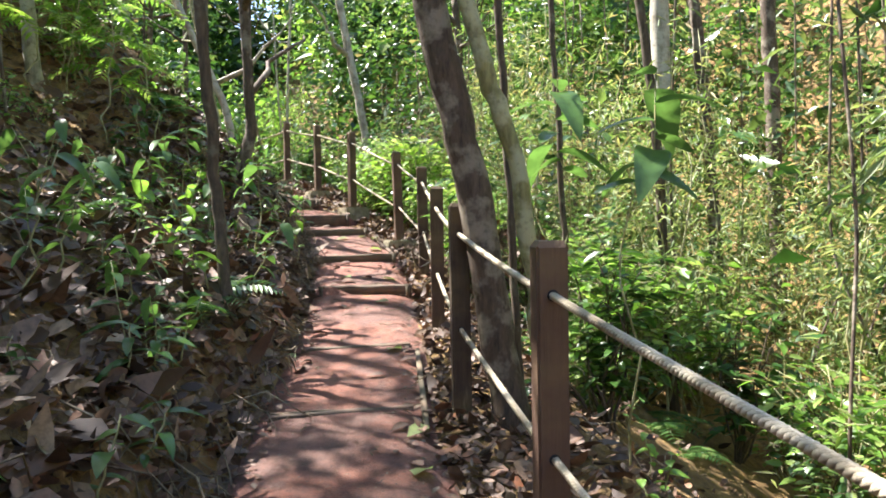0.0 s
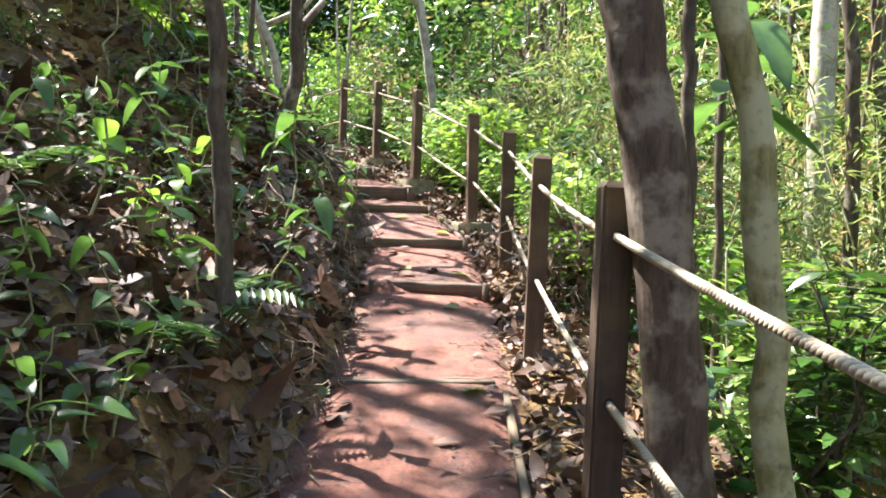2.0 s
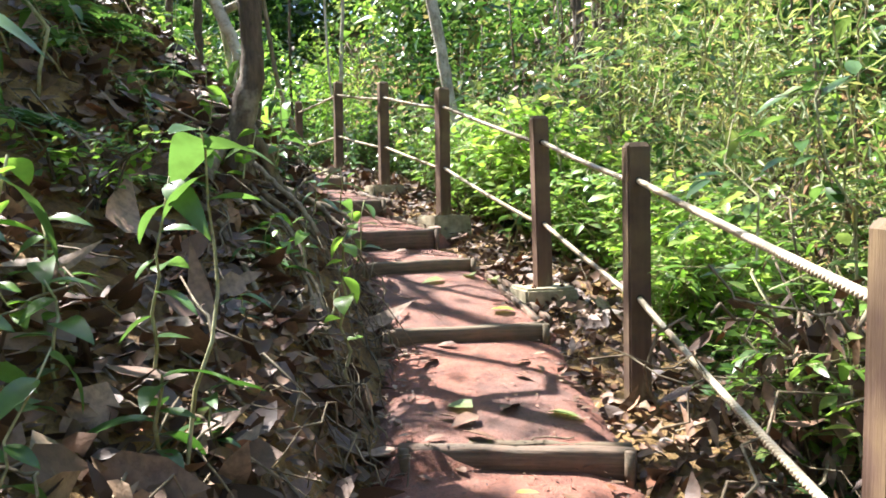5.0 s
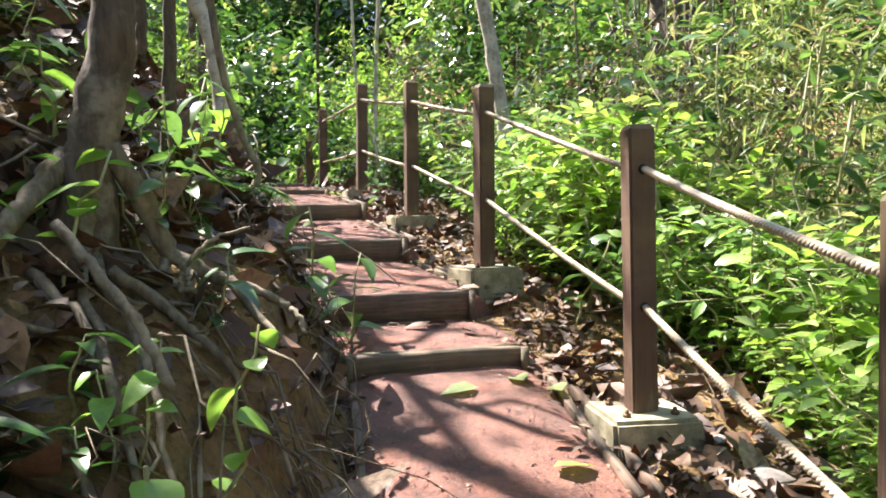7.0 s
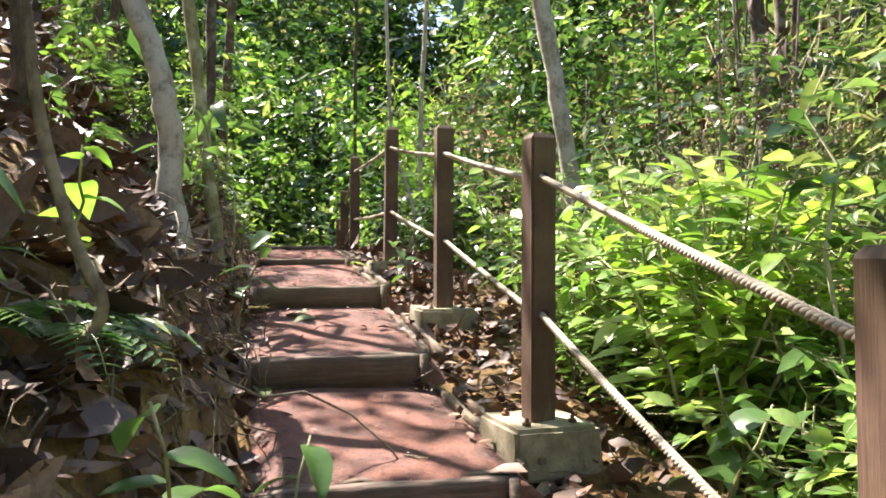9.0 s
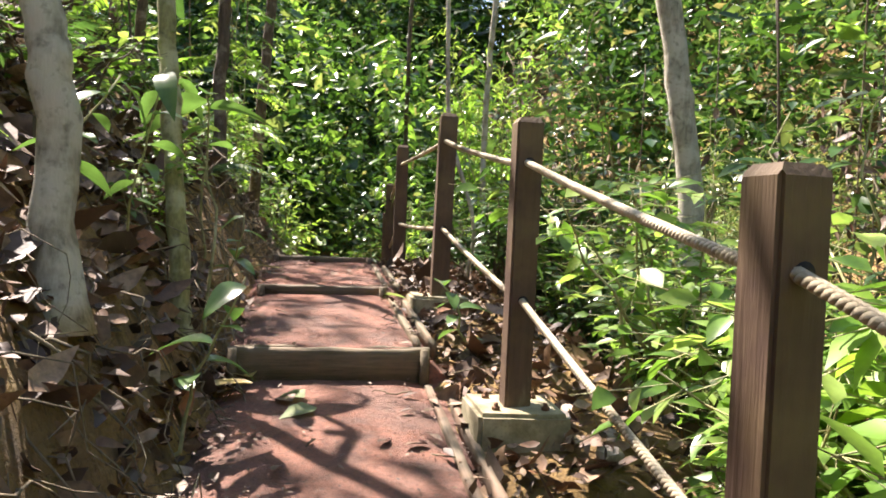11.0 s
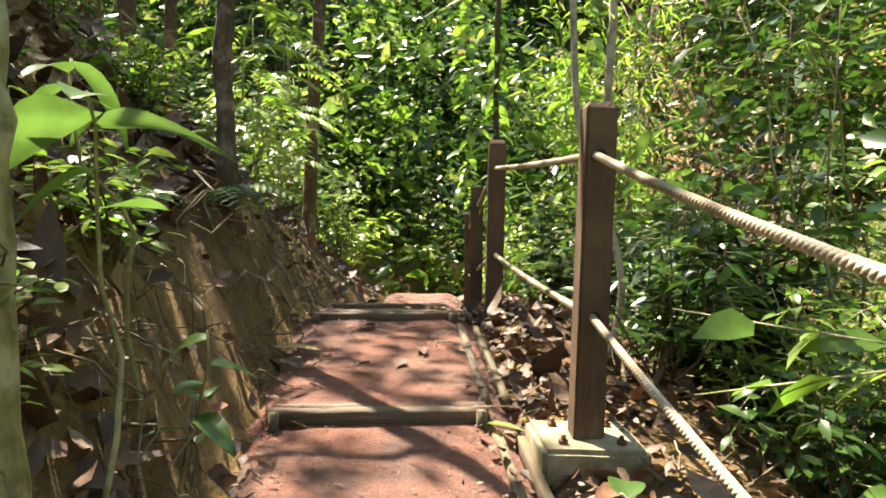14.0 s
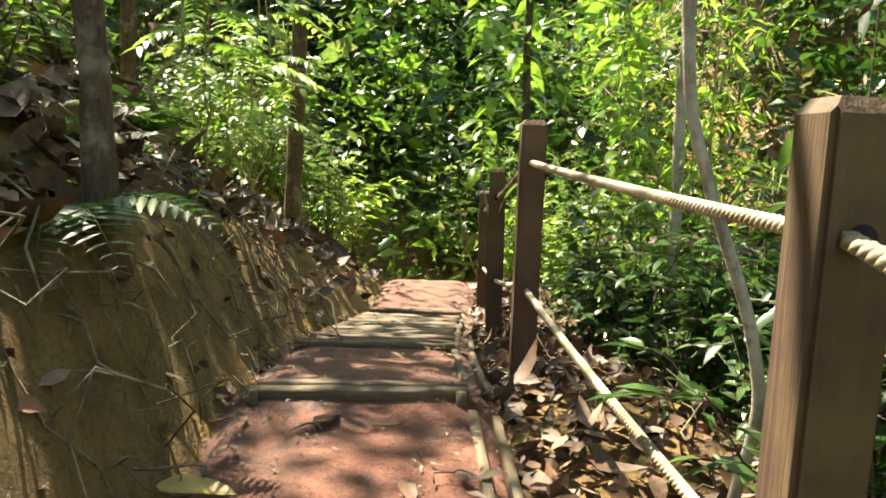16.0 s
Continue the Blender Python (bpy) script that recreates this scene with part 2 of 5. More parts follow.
def unit(v):
    return v / (np.linalg.norm(v, axis=-1, keepdims=True) + 1e-9)


def leaves(pos, way, normal, length, width, fine=True, droop=0.2):
    """Leaf blades: base, direction, facing, length and width of each. fine: eight triangles each, else two."""
    pos, way = np.asarray(pos, float), unit(np.asarray(way, float))
    side = unit(np.cross(way, normal))
    up = np.cross(side, way)
    n = len(pos)
    length, width = np.broadcast_to(length, (n,))[:, None], np.broadcast_to(width, (n,))[:, None]

    def at(f, s, lift):
        return pos + way * length * f + side * width * 0.5 * s + up * (lift * width - droop * length * f * f)

    if fine:
        v = np.stack([at(0, 0, 0), at(0.27, 0.92, 0.12), at(0.27, 0, 0), at(0.27, -0.92, 0.12), at(0.62, 0.82, 0.1), at(0.62, 0, 0),
                      at(0.62, -0.82, 0.1), at(1, 0, 0)], 1)
        t = np.array([[0, 1, 2], [0, 2, 3], [1, 4, 5], [1, 5, 2], [2, 5, 6], [2, 6, 3], [4, 7, 5], [5, 7, 6]])
    else:
        v = np.stack([at(0, 0, 0), at(0.42, 1, 0.15), at(1, 0, 0), at(0.42, -1, 0.15)], 1)
        t = np.array([[0, 1, 2], [0, 2, 3]])
    k = v.shape[1]
    tris = (t[None] + (np.arange(n) * k)[:, None, None]).reshape(-1, 3)
    return v.reshape(-1, 3), tris


def wild(n, r, up=0.6):
    """Random leaf directions and facings."""
    way = r.normal(0, 1, (n, 3))
    way[:, 2] = way[:, 2] * 0.5 - 0.15
    nor = r.normal(0, 0.6, (n, 3)) + np.array([0, 0, up + 0.4])
    return way, nor


# ---- the lie of the land ----
LINE = np.array([(2.3, -14), (1.6, -9), (1.25, -6), (0.93, -3), (0.6, -0.6), (0.33, 1.25), (0.24, 2.65), (0.02, 4.65), (-0.2, 6.03), (-0.55, 7.1),
                 (-0.93, 7.95), (-1.62, 9.0), (-2.36, 10.4), (-3.07, 11.63), (-3.8, 13.0), (-4.3, 13.95), (-4.9, 15.3), (-5.55, 16.9),
                 (-6.2, 18.4), (-7.3, 20.5), (-9.5, 23.5), (-13, 27)], dtype=float)
_seg = np.concatenate([[0], np.cumsum(np.linalg.norm(np.diff(LINE, axis=0), axis=1))])
S_FINE = np.arange(0, _seg[-1], 0.1)
_kx = np.interp(S_FINE, _seg, LINE[:, 0])
_ky = np.interp(S_FINE, _seg, LINE[:, 1])
_w = np.hanning(15) / np.hanning(15).sum()
PX = np.convolve(np.pad(_kx, 7, mode="edge"), _w, "valid")
PY = np.convolve(np.pad(_ky, 7, mode="edge"), _w, "valid")
TX, TY = np.gradient(PX), np.gradient(PY)
_l = np.hypot(TX, TY)
TX, TY = TX / _l, TY / _l


def s_of_y(y):
    return float(np.interp(y, PY, S_FINE))


# foot and top of each riser, by the path's y
STEPS = [(4.62, 0.67, 0.745), (6.05, 0.925, 1.0), (7.25, 1.225, 1.3), (7.95, 1.35, 1.505), (9.03, 1.63, 1.775), (10.38, 1.925, 2.06),
         (11.63, 2.2, 2.24), (13.0, 2.34, 2.37)]
KNOTS = [(-14, -0.25), (-6, -0.08), (-3, 0.03), (-0.6, 0.17), (1.25, 0.3), (2.65, 0.44)]
for _y, _f, _t in STEPS:
    KNOTS += [(_y - 0.01, _f), (_y + 0.01, _t)]
KNOTS += [(13.95, 2.24), (14.5, 2.13), (15.2, 1.99), (16.3, 1.8), (16.7, 1.77), (18.4, 1.72), (20.5, 1.2), (23.5, 0.5), (27, 0.0)]
K_S, K_Z = np.array([s_of_y(k[0]) for k in KNOTS]), np.array([k[1] for k in KNOTS])


def path_z(s):
    return np.interp(s, K_S, K_Z)


SMOOTH_Z = np.convolve(np.pad(path_z(S_FINE), 6, mode="edge"), np.ones(13) / 13, "valid")


def at_path(s, d=0.0):
    """Plan place and direction at s along the path, d to its right."""
    x, y = np.interp(s, S_FINE, PX), np.interp(s, S_FINE, PY)
    tx, ty = np.interp(s, S_FINE, TX), np.interp(s, S_FINE, TY)
    return x + ty * d, y - tx * d, tx, ty


def near_path(x, y):
    """Nearest s and signed distance d (right positive)."""
    x, y = np.atleast_1d(np.asarray(x, float)), np.atleast_1d(np.asarray(y, float))
    s, d = np.empty(len(x)), np.empty(len(x))
    for i in range(0, len(x), 4000):
        dx, dy = x[i:i + 4000, None] - PX[None], y[i:i + 4000, None] - PY[None]
        q = dx * dx + dy * dy
        k = np.argmin(q, axis=1)
        r = np.arange(len(k))
        s[i:i + 4000] = S_FINE[k]
        d[i:i + 4000] = np.sqrt(q[r, k]) * np.sign(dx[r, k] * TY[k] - dy[r, k] * TX[k])
    return s, d


def waves(x, y, f, seed):
    r = np.random.default_rng(seed)
    out = 0
    for _ in range(6):
        a, p, k = r.uniform(0, 2 * np.pi), r.uniform(0, 2 * np.pi), f * r.uniform(0.6, 1.7)
        out = out + np.sin((x * np.cos(a) + y * np.sin(a)) * k + p + 0.7 * np.sin(k * 0.7 * (y * np.cos(a) - x * np.sin(a)) + p))
    return out / 6


def smooth(a, b, v):
    t = np.clip((v - a) / (b - a), 0, 1)
    return t * t * (3 - 2 * t)


def ground(x, y):
    """Height of the ground at plan places."""
    x, y = np.atleast_1d(np.asarray(x, float)), np.atleast_1d(np.asarray(y, float))
    s, d = near_path(x, y)
    z = np.interp(s, S_FINE, SMOOTH_Z) - 0.09
    wig = 0.08 * waves(x, y, 2.4, 3)
    u = np.maximum(-d - 0.5 - wig, 0)
    yy = np.interp(s, S_FINE, PY)
    bank = 0.42 + 0.2 * smooth(4, 7, yy) - 0.12 * smooth(8.5, 10, yy)
    bank = bank * (1 - 0.75 * smooth(15.5, 18.0, yy))
    left = 0.09 * smooth(0, 0.1, u) + bank * smooth(0.0, 0.34, u) + (0.62 + 0.45 * smooth(6.5, 9.5, yy) * (1 - smooth(14, 17, yy))) * np.maximum(u - 0.25, 0)
    left = np.where(left > 5, 5 + (left - 5) * 0.5, left)
    left = np.minimum(left, 9)
    r = np.maximum(d - 0.95 - wig, 0)
    right = 0.06 * smooth(0.5, 0.7, d) - 0.5 * np.minimum(r, 3.2) * smooth(0, 1.0, r) + 0.95 * np.maximum(r - 5.0, 0)
    right = np.where(right > 7, 7 + (right - 7) * 0.25, right)
    right = np.minimum(right, 11)
    rough = (0.07 * waves(x, y, 4.0, 11) + 0.06 * waves(x, y, 9.0, 12) + 0.03 * waves(x, y, 21.0, 13)) * smooth(0.02, 0.5, np.maximum(u, r))
    rise = 0.55 * np.maximum(np.hypot(x + 3, y) - 25, 0) * smooth(10, 24, y)
    rise = np.minimum(rise, 5)
    fade = 1 - smooth(24, 60, np.hypot(x + 2, y - 6)) * 0.35
    return z + (left + right) * fade + rough + rise


def spread(a, b, core, far):
    """Grid lines: fine over the core, widening out to far."""
    mid = np.arange(a, b, core)
    out = [b]
    step = core
    while out[-1] < b + far:
        step *= 1.22
        out.append(out[-1] + step)
    lo = [a - (o - b) for o in out[1:]][::-1]
    return np.concatenate([lo, mid, out])


def make_ground():
    gx, gy = spread(-7.5, 4.5, 0.1, 220), spread(-5, 19, 0.1, 220)
    X, Y = np.meshgrid(gx, gy, indexing="ij")
    Z = ground(X.ravel(), Y.ravel())
    v = np.stack([X.ravel(), Y.ravel(), Z], 1)
    n, m = len(gx), len(gy)
    i, j = np.meshgrid(np.arange(n - 1), np.arange(m - 1), indexing="ij")
    q = np.stack([i * m + j, (i + 1) * m + j, (i + 1) * m + j + 1, i * m + j + 1], -1).reshape(-1, 4)
    t = np.concatenate([q[:, [0, 1, 2]], q[:, [0, 2, 3]]])
    return tagged(part("ground", (v, t), SOIL, smooth=True), "dark brown forest soil slope with a cut bank", "ground", kind="structure")


make_ground()


def make_path():
    """The beaten red surface, tread by tread."""
    a, b = 0.5, s_of_y(26.5)
    ss = np.linspace(a, b, int((b - a) / 0.07))
    edges = np.array([s_of_y(q[0] + e) for q in STEPS for e in (-0.011, 0.011)])
    ss = np.sort(np.concatenate([ss, edges]))
    dd = np.linspace(-0.62, 0.62, 23)
    S, D = np.meshgrid(ss, dd, indexing="ij")
    x, y, _, _ = at_path(S.ravel(), D.ravel())
    edge = np.abs(D.ravel())
    z = path_z(S.ravel()) + 0.012 * waves(x, y, 6, 21) + 0.007 * waves(x, y, 17, 22)
    low = np.interp(S.ravel(), S_FINE, SMOOTH_Z)
    blend = smooth(0.4, 0.6, edge + 0.05 * waves(x, y, 4, 23))
    z = (z - 0.02 * smooth(0.3, 0.45, edge)) * (1 - blend) + (low - 0.1) * blend
    n, m = len(ss), len(dd)
    i, j = np.meshgrid(np.arange(n - 1), np.arange(m - 1), indexing="ij")
    q = np.stack([i * m + j, i * m + j + 1, (i + 1) * m + j + 1, (i + 1) * m + j], -1).reshape(-1, 4)
    geo = np.stack([x, y, z], 1), np.concatenate([q[:, [0, 2, 1]], q[:, [0, 3, 2]]])
    return tagged(part("footpath", geo, CLAY, smooth=True), "beaten red clay footpath strewn with leaf bits", "path", kind="structure")


make_path()


def place(s, d, z=None, turn=0.0):
    """A pose on the path: x across to the right, y ahead."""
    x, y, tx, ty = at_path(s, d)
    zz = float(path_z(s)) if z is None else z
    return pose(x, y, zz, 0, 0, math.degrees(math.atan2(-tx, ty)) + turn)


def worn_beam(length, width, height, seed, bevel=0.012):
    """A weathered beam along x, its foot at z 0, with uneven worn edges."""
    r = random.Random(seed)
    n = 9
    prof = [(-0.5, 0.0), (0.5, 0.0), (0.5, 0.92), (0.4, 1.0), (-0.38, 1.0), (-0.5, 0.9)]
    v, k = [], len(prof)
    for i in range(n):
        x = (i / (n - 1) - 0.5) * length
        sag, ww = r.uniform(-0.05, 0.02) * height, r.uniform(0.93, 1.05)
        for a, b in prof:
            v.append((x, a * width * ww + r.uniform(-1, 1) * 0.003, b * height + (sag if b > 0.5 else 0) + r.uniform(-1, 1) * 0.002))
    t = []
    for i in range(n - 1):
        for j in range(k):
            a, b, c, d = i * k + j, i * k + (j + 1) % k, (i + 1) * k + (j + 1) % k, (i + 1) * k + j
            t += [(a, c, b), (a, d, c)]
    t += [(0, j, j + 1) for j in range(1, k - 1)] + [((n - 1) * k, (n - 1) * k + j + 1, (n - 1) * k + j) for j in range(1, k - 1)]
    return np.array(v), np.array(t)


# ---- timber steps ----
def make_step(index, y, foot, top, length, shift, turn):
    s = s_of_y(y)
    thing = new("timber_step")
    thing.matrix_world = place(s, shift, foot - 0.05, turn)
    rise = top - foot + 0.05 + 0.012
    part("riser_beam", worn_beam(length, 0.06, rise, index), TIMBER, thing)
    back = part("tread_batten", worn_beam(length * 0.97, 0.045, rise - 0.004, index + 40), TIMBER, thing)
    back.location = (0.01, 0.075, 0)
    peg = tube([(0, 0, 0), (0, 0, rise + 0.01)], [0.022, 0.02], 8)
    for x in (-length * 0.5 + 0.03, length * 0.5 - 0.03):
        p = part("stake", peg, TIMBER, thing)
        p.location = (x, -0.052, -0.01)
    tagged(thing, "weathered timber riser step set in red clay path", "step", "steps of the footpath")


for i, (y, f, t) in enumerate(STEPS):
    make_step(i, y, f, t, (0.95, 1.0, 0.92, 0.9, 0.93, 0.95, 0.84, 0.84)[i], (0.05, 0.0, -0.04, -0.05, -0.03, 0.0, 0.0, 0.0)[i],
              (-8, -3, 2, -2, -3, 0, 0, 0)[i])

for i, y in enumerate((1.25, 2.68, 13.95, 14.35, 14.68, 14.98, 15.28, 15.58, 15.88, 16.2, 16.55)):
    s = s_of_y(y)
    thing = new("sleeper")
    thing.matrix_world = place(s, 0.0, float(path_z(s)) - 0.07, (0.0, 6.0)[i < 2])
    proud = 0.014 if i < 2 else 0.035
    part("beam", worn_beam(0.84, 0.05, 0.07 + proud, 90 + i), TIMBER, thing)
    b = part("batten", worn_beam(0.82, 0.04, 0.066 + proud, 120 + i), TIMBER, thing)
    b.location = (0, 0.062, 0)
    tagged(thing, "pair of thin timbers laid flush across red path", "sleeper", "timbers across the path")

# edging boards along the right and left of the treads
for i, (ya, yb, side, off) in enumerate(((6.15, 7.15, 1, 0.47), (8.05, 8.95, 1, 0.47), (9.1, 10.3, 1, 0.46), (10.5, 11.55, 1, 0.44), (11.75, 12.9, 1, 0.43),
                                         (13.1, 13.9, 1, 0.42), (14.0, 15.1, 1, 0.43), (15.1, 16.3, 1, 0.43), (6.15, 7.15, -1, 0.45),
                                         (0.9, 2.6, 1, 0.47))):
    sa, sb = s_of_y(ya), s_of_y(yb)
    xa, ya2, _, _ = at_path(sa, side * off)
    xb, yb2, _, _ = at_path(sb, side * off)
    za, zb = float(path_z(sa + 0.03)), float(path_z(sb - 0.03))
    length = math.dist((xa, ya2, za), (xb, yb2, zb))
    thing = new("edging")
    thing.matrix_world = Matrix.Translation(((xa + xb) / 2, (ya2 + yb2) / 2, (za + zb) / 2 - 0.07)) @ Euler(
        (0, -math.atan2(zb - za, math.hypot(xb - xa, yb2 - ya2)), math.atan2(yb2 - ya2, xb - xa))).to_matrix().to_4x4()
    part("edging_board", worn_beam(length, 0.036, 0.075, 200 + i), TIMBER, thing)
    if side > 0 and ya > 3:
        o = part("outer_board", worn_beam(length * 0.96, 0.032, 0.075, 230 + i), TIMBER, thing)
        o.location = (0.0, -0.085, -0.006)
    tagged(thing, "long weathered timber edging boards beside red path", "edging", "edging of the path")

# ---- rail posts and ropes ----
POSTS = [(1.34, -0.58, 0.167), (1.04, 1.25, 0.337), (0.855, 3.22, 0.52), (0.65, 5.26, 0.83), (0.26, 6.85, 1.14), (-0.578, 8.547, 1.61),
         (-1.4, 10.16, 1.938), (-2.29, 11.73, 2.215), (-3.4, 13.72, 2.247), (-4.129, 15.22, 1.985), (-5.05, 17.25, 1.7)]
HIGH, THICK = 1.15, 0.108


def post_meshes():
    bm = bmesh.new()
    bmesh.ops.create_cube(bm, size=1)
    for v in bm.verts:
        v.co = (v.co.x * THICK, v.co.y * THICK, (v.co.z + 0.5) * (HIGH + 0.14) - 0.12)
    top = [f for f in bm.faces if f.normal.z > 0.5]
    bmesh.ops.inset_region(bm, faces=top, thickness=0.022)
    for v in bm.verts:
        outer = abs(v.co.x) > THICK * 0.49 and v.co.z > HIGH - 0.05
        if outer:
            v.co.z -= 0.022
    up = [e for e in bm.edges if abs(e.verts[0].co.z - e.verts[1].co.z) > 0.5]
    bmesh.ops.bevel(bm, geom=up, offset=0.009, segments=2, affect="EDGES")
    me = bpy.data.meshes.new("shaft")
    bm.to_mesh(me)
    bm.free()
    me.materials.append(POST)
    # no hole is cut: black discs on both faces paint its shaded mouth
    ring = tube([(0, -THICK / 2 - 0.0025, 0), (0, -THICK / 2 + 0.01, 0)], [0.02, 0.02], 14)
    ring2 = tube([(0, THICK / 2 - 0.01, 0), (0, THICK / 2 + 0.0025, 0)], [0.02, 0.02], 14)
    hole = (mesh_from("rope_hole", *ring, HOLE), mesh_from("rope_hole", *ring2, HOLE))
    bm = bmesh.new()
    bmesh.ops.create_cube(bm, size=1)
    for v in bm.verts:
        k = 1.0 if v.co.z > 0 else 1.08
        v.co = (v.co.x * 0.36 * k, v.co.y * 0.36 * k, v.co.z * 0.2 - 0.09)
    bmesh.ops.bevel(bm, geom=bm.edges[:], offset=0.016, segments=2, affect="EDGES")
    bmesh.ops.subdivide_edges(bm, edges=bm.edges[:], cuts=2, use_grid_fill=True)
    for v in bm.verts:
        v.co += Vector(noise.noise_vector(v.co * 9)) * 0.007
    foot = bpy.data.meshes.new("footing")
    bm.to_mesh(foot)
    bm.free()
    foot.materials.append(CONCRETE)
    bolt = mesh_from("bolt", *join(tube([(0, 0, 0), (0, 0, 0.035)], [0.009, 0.009], 8), tube([(0, 0, 0.006), (0, 0, 0.02)], [0.017, 0.017], 6)), STEEL)
    return me, hole, foot, bolt


SHAFT, RING, FOOT, BOLT = post_meshes()
for i, (x, y, z) in enumerate(POSTS):
    s, d = near_path(x, y)
    _, _, tx, ty = at_path(s[0])
    thing = new("rail_post")
    r = random.Random(i)
    thing.matrix_world = pose(x, y, z, r.uniform(-0.7, 0.7), 1.2 if i == 7 else r.uniform(-0.7, 0.7), math.degrees(math.atan2(-tx, ty)) + r.uniform(-3, 3))
    part("shaft", SHAFT, POST, thing)
    for h in (HIGH - 0.16, HIGH - 0.71):
        for hole in RING:
            o = part("rope_hole", hole, HOLE, thing, "black disc painted as shaded mouth of rope hole")
            o.location = (0, 0, h)
    if i >= 4:
        f = part("footing", FOOT, CONCRETE, thing, "square mossy concrete footing")
        f.location = (0, 0, 0.005)
        for bx, by in ((-0.1, -0.1), (0.1, -0.1), (-0.1, 0.1), (0.1, 0.1)):
            o = part("bolt", BOLT, STEEL, thing, "rusty anchor bolt")
            o.location = (bx, by, 0.008)
    tagged(thing, "square dark-stained wooden rail post on concrete footing" if i >= 4 else "square reddish-brown wooden rail post set in earth", "post", "posts of the rope rail")


def make_rope(a, b, sag, seed):
    """A three-strand laid rope from a to b."""
    a, b = np.array(a), np.array(b)
    length = np.linalg.norm(b - a)
    n = int(length / 0.006)
    t = np.linspace(0, 1, n)
    mid = a + (b - a) * t[:, None]
    mid[:, 2] -= 4 * sag * t * (1 - t)
    way = unit(b - a)
    u = unit(np.cross(way, [0, 0, 1.0]))
    w = np.cross(u, way)
    strands = []
    for k in range(3):
        ph = t * length / 0.055 * 2 * np.pi + k * 2 * np.pi / 3
        strands.append(tube(mid + (u * np.cos(ph)[:, None] + w * np.sin(ph)[:, None]) * 0.0066, 0.0086, 5))
    return join(*strands)


ends = [(1.75, -2.5, -0.02)] + POSTS
for i in range(len(ends) - 1):
    (xa, ya, za), (xb, yb, zb) = ends[i], ends[i + 1]
    w = unit(np.array([xb - xa, yb - ya, 0.0])) * (THICK / 2 - 0.004)
    for h, what in ((HIGH - 0.16, "upper"), (HIGH - 0.71, "lower")):
        a, b = np.array([xa, ya, za + h]) + w * (i > 0), np.array([xb, yb, zb + h]) - w
        ob = part("rope", make_rope(a, b, 0.004 + 0.012 * ((i * 7 + (what == "lower") * 3) % 5) / 5, i), ROPE, smooth=True)
        tagged(ob, f"off-white twisted {what} rope strung taut between posts", "rope", "ropes of the rail")

# the post behind the start that holds the first ropes
first = new("rail_post")
first.matrix_world = pose(1.75, -2.5, -0.02, 0, 0, 8)
part("shaft", SHAFT, POST, first)
tagged(first, "square reddish-brown wooden rail post set in earth", "post", "posts of the rope rail")

# ---- trees ----
def gz(x, y):
    return float(ground(x, y)[0])


def crown_mesh(name, seed, count, spread_r, high, mat, size):
    """A crown of many separate leaves in clumps."""
    r = np.random.default_rng(seed)
    clumps = r.normal(0, 1, (26, 3)) * np.array([spread_r * 0.55, spread_r * 0.55, high * 0.4])
    which = r.integers(0, len(clumps), count)
    pos = clumps[which] + r.normal(0, 1, (count, 3)) * np.array([0.42, 0.42, 0.22]) * spread_r * 0.4
    way, nor = wild(count, r)
    return mesh_from(name, *leaves(pos, way, nor, r.uniform(0.7, 1.3, count) * size, r.uniform(0.3, 0.5, count) * size, False), mat)


# three leaf densities, to hold back more or less sun from above the view
CROWNS = [crown_mesh("crown", 50 + i, 620, 2.2, 1.9, (LEAF_MID, LEAF_DARK, LEAF_BRIGHT)[i % 3], 0.22) for i in range(4)]
THIN = [crown_mesh("crown", 70 + i, 190, 1.7, 1.5, (LEAF_MID, LEAF_BRIGHT)[i % 2], 0.2) for i in range(3)]
BARE = [crown_mesh("crown", 80 + i, 70, 1.6, 1.4, (LEAF_MID, LEAF_BRIGHT)[i % 2], 0.2) for i in range(2)]


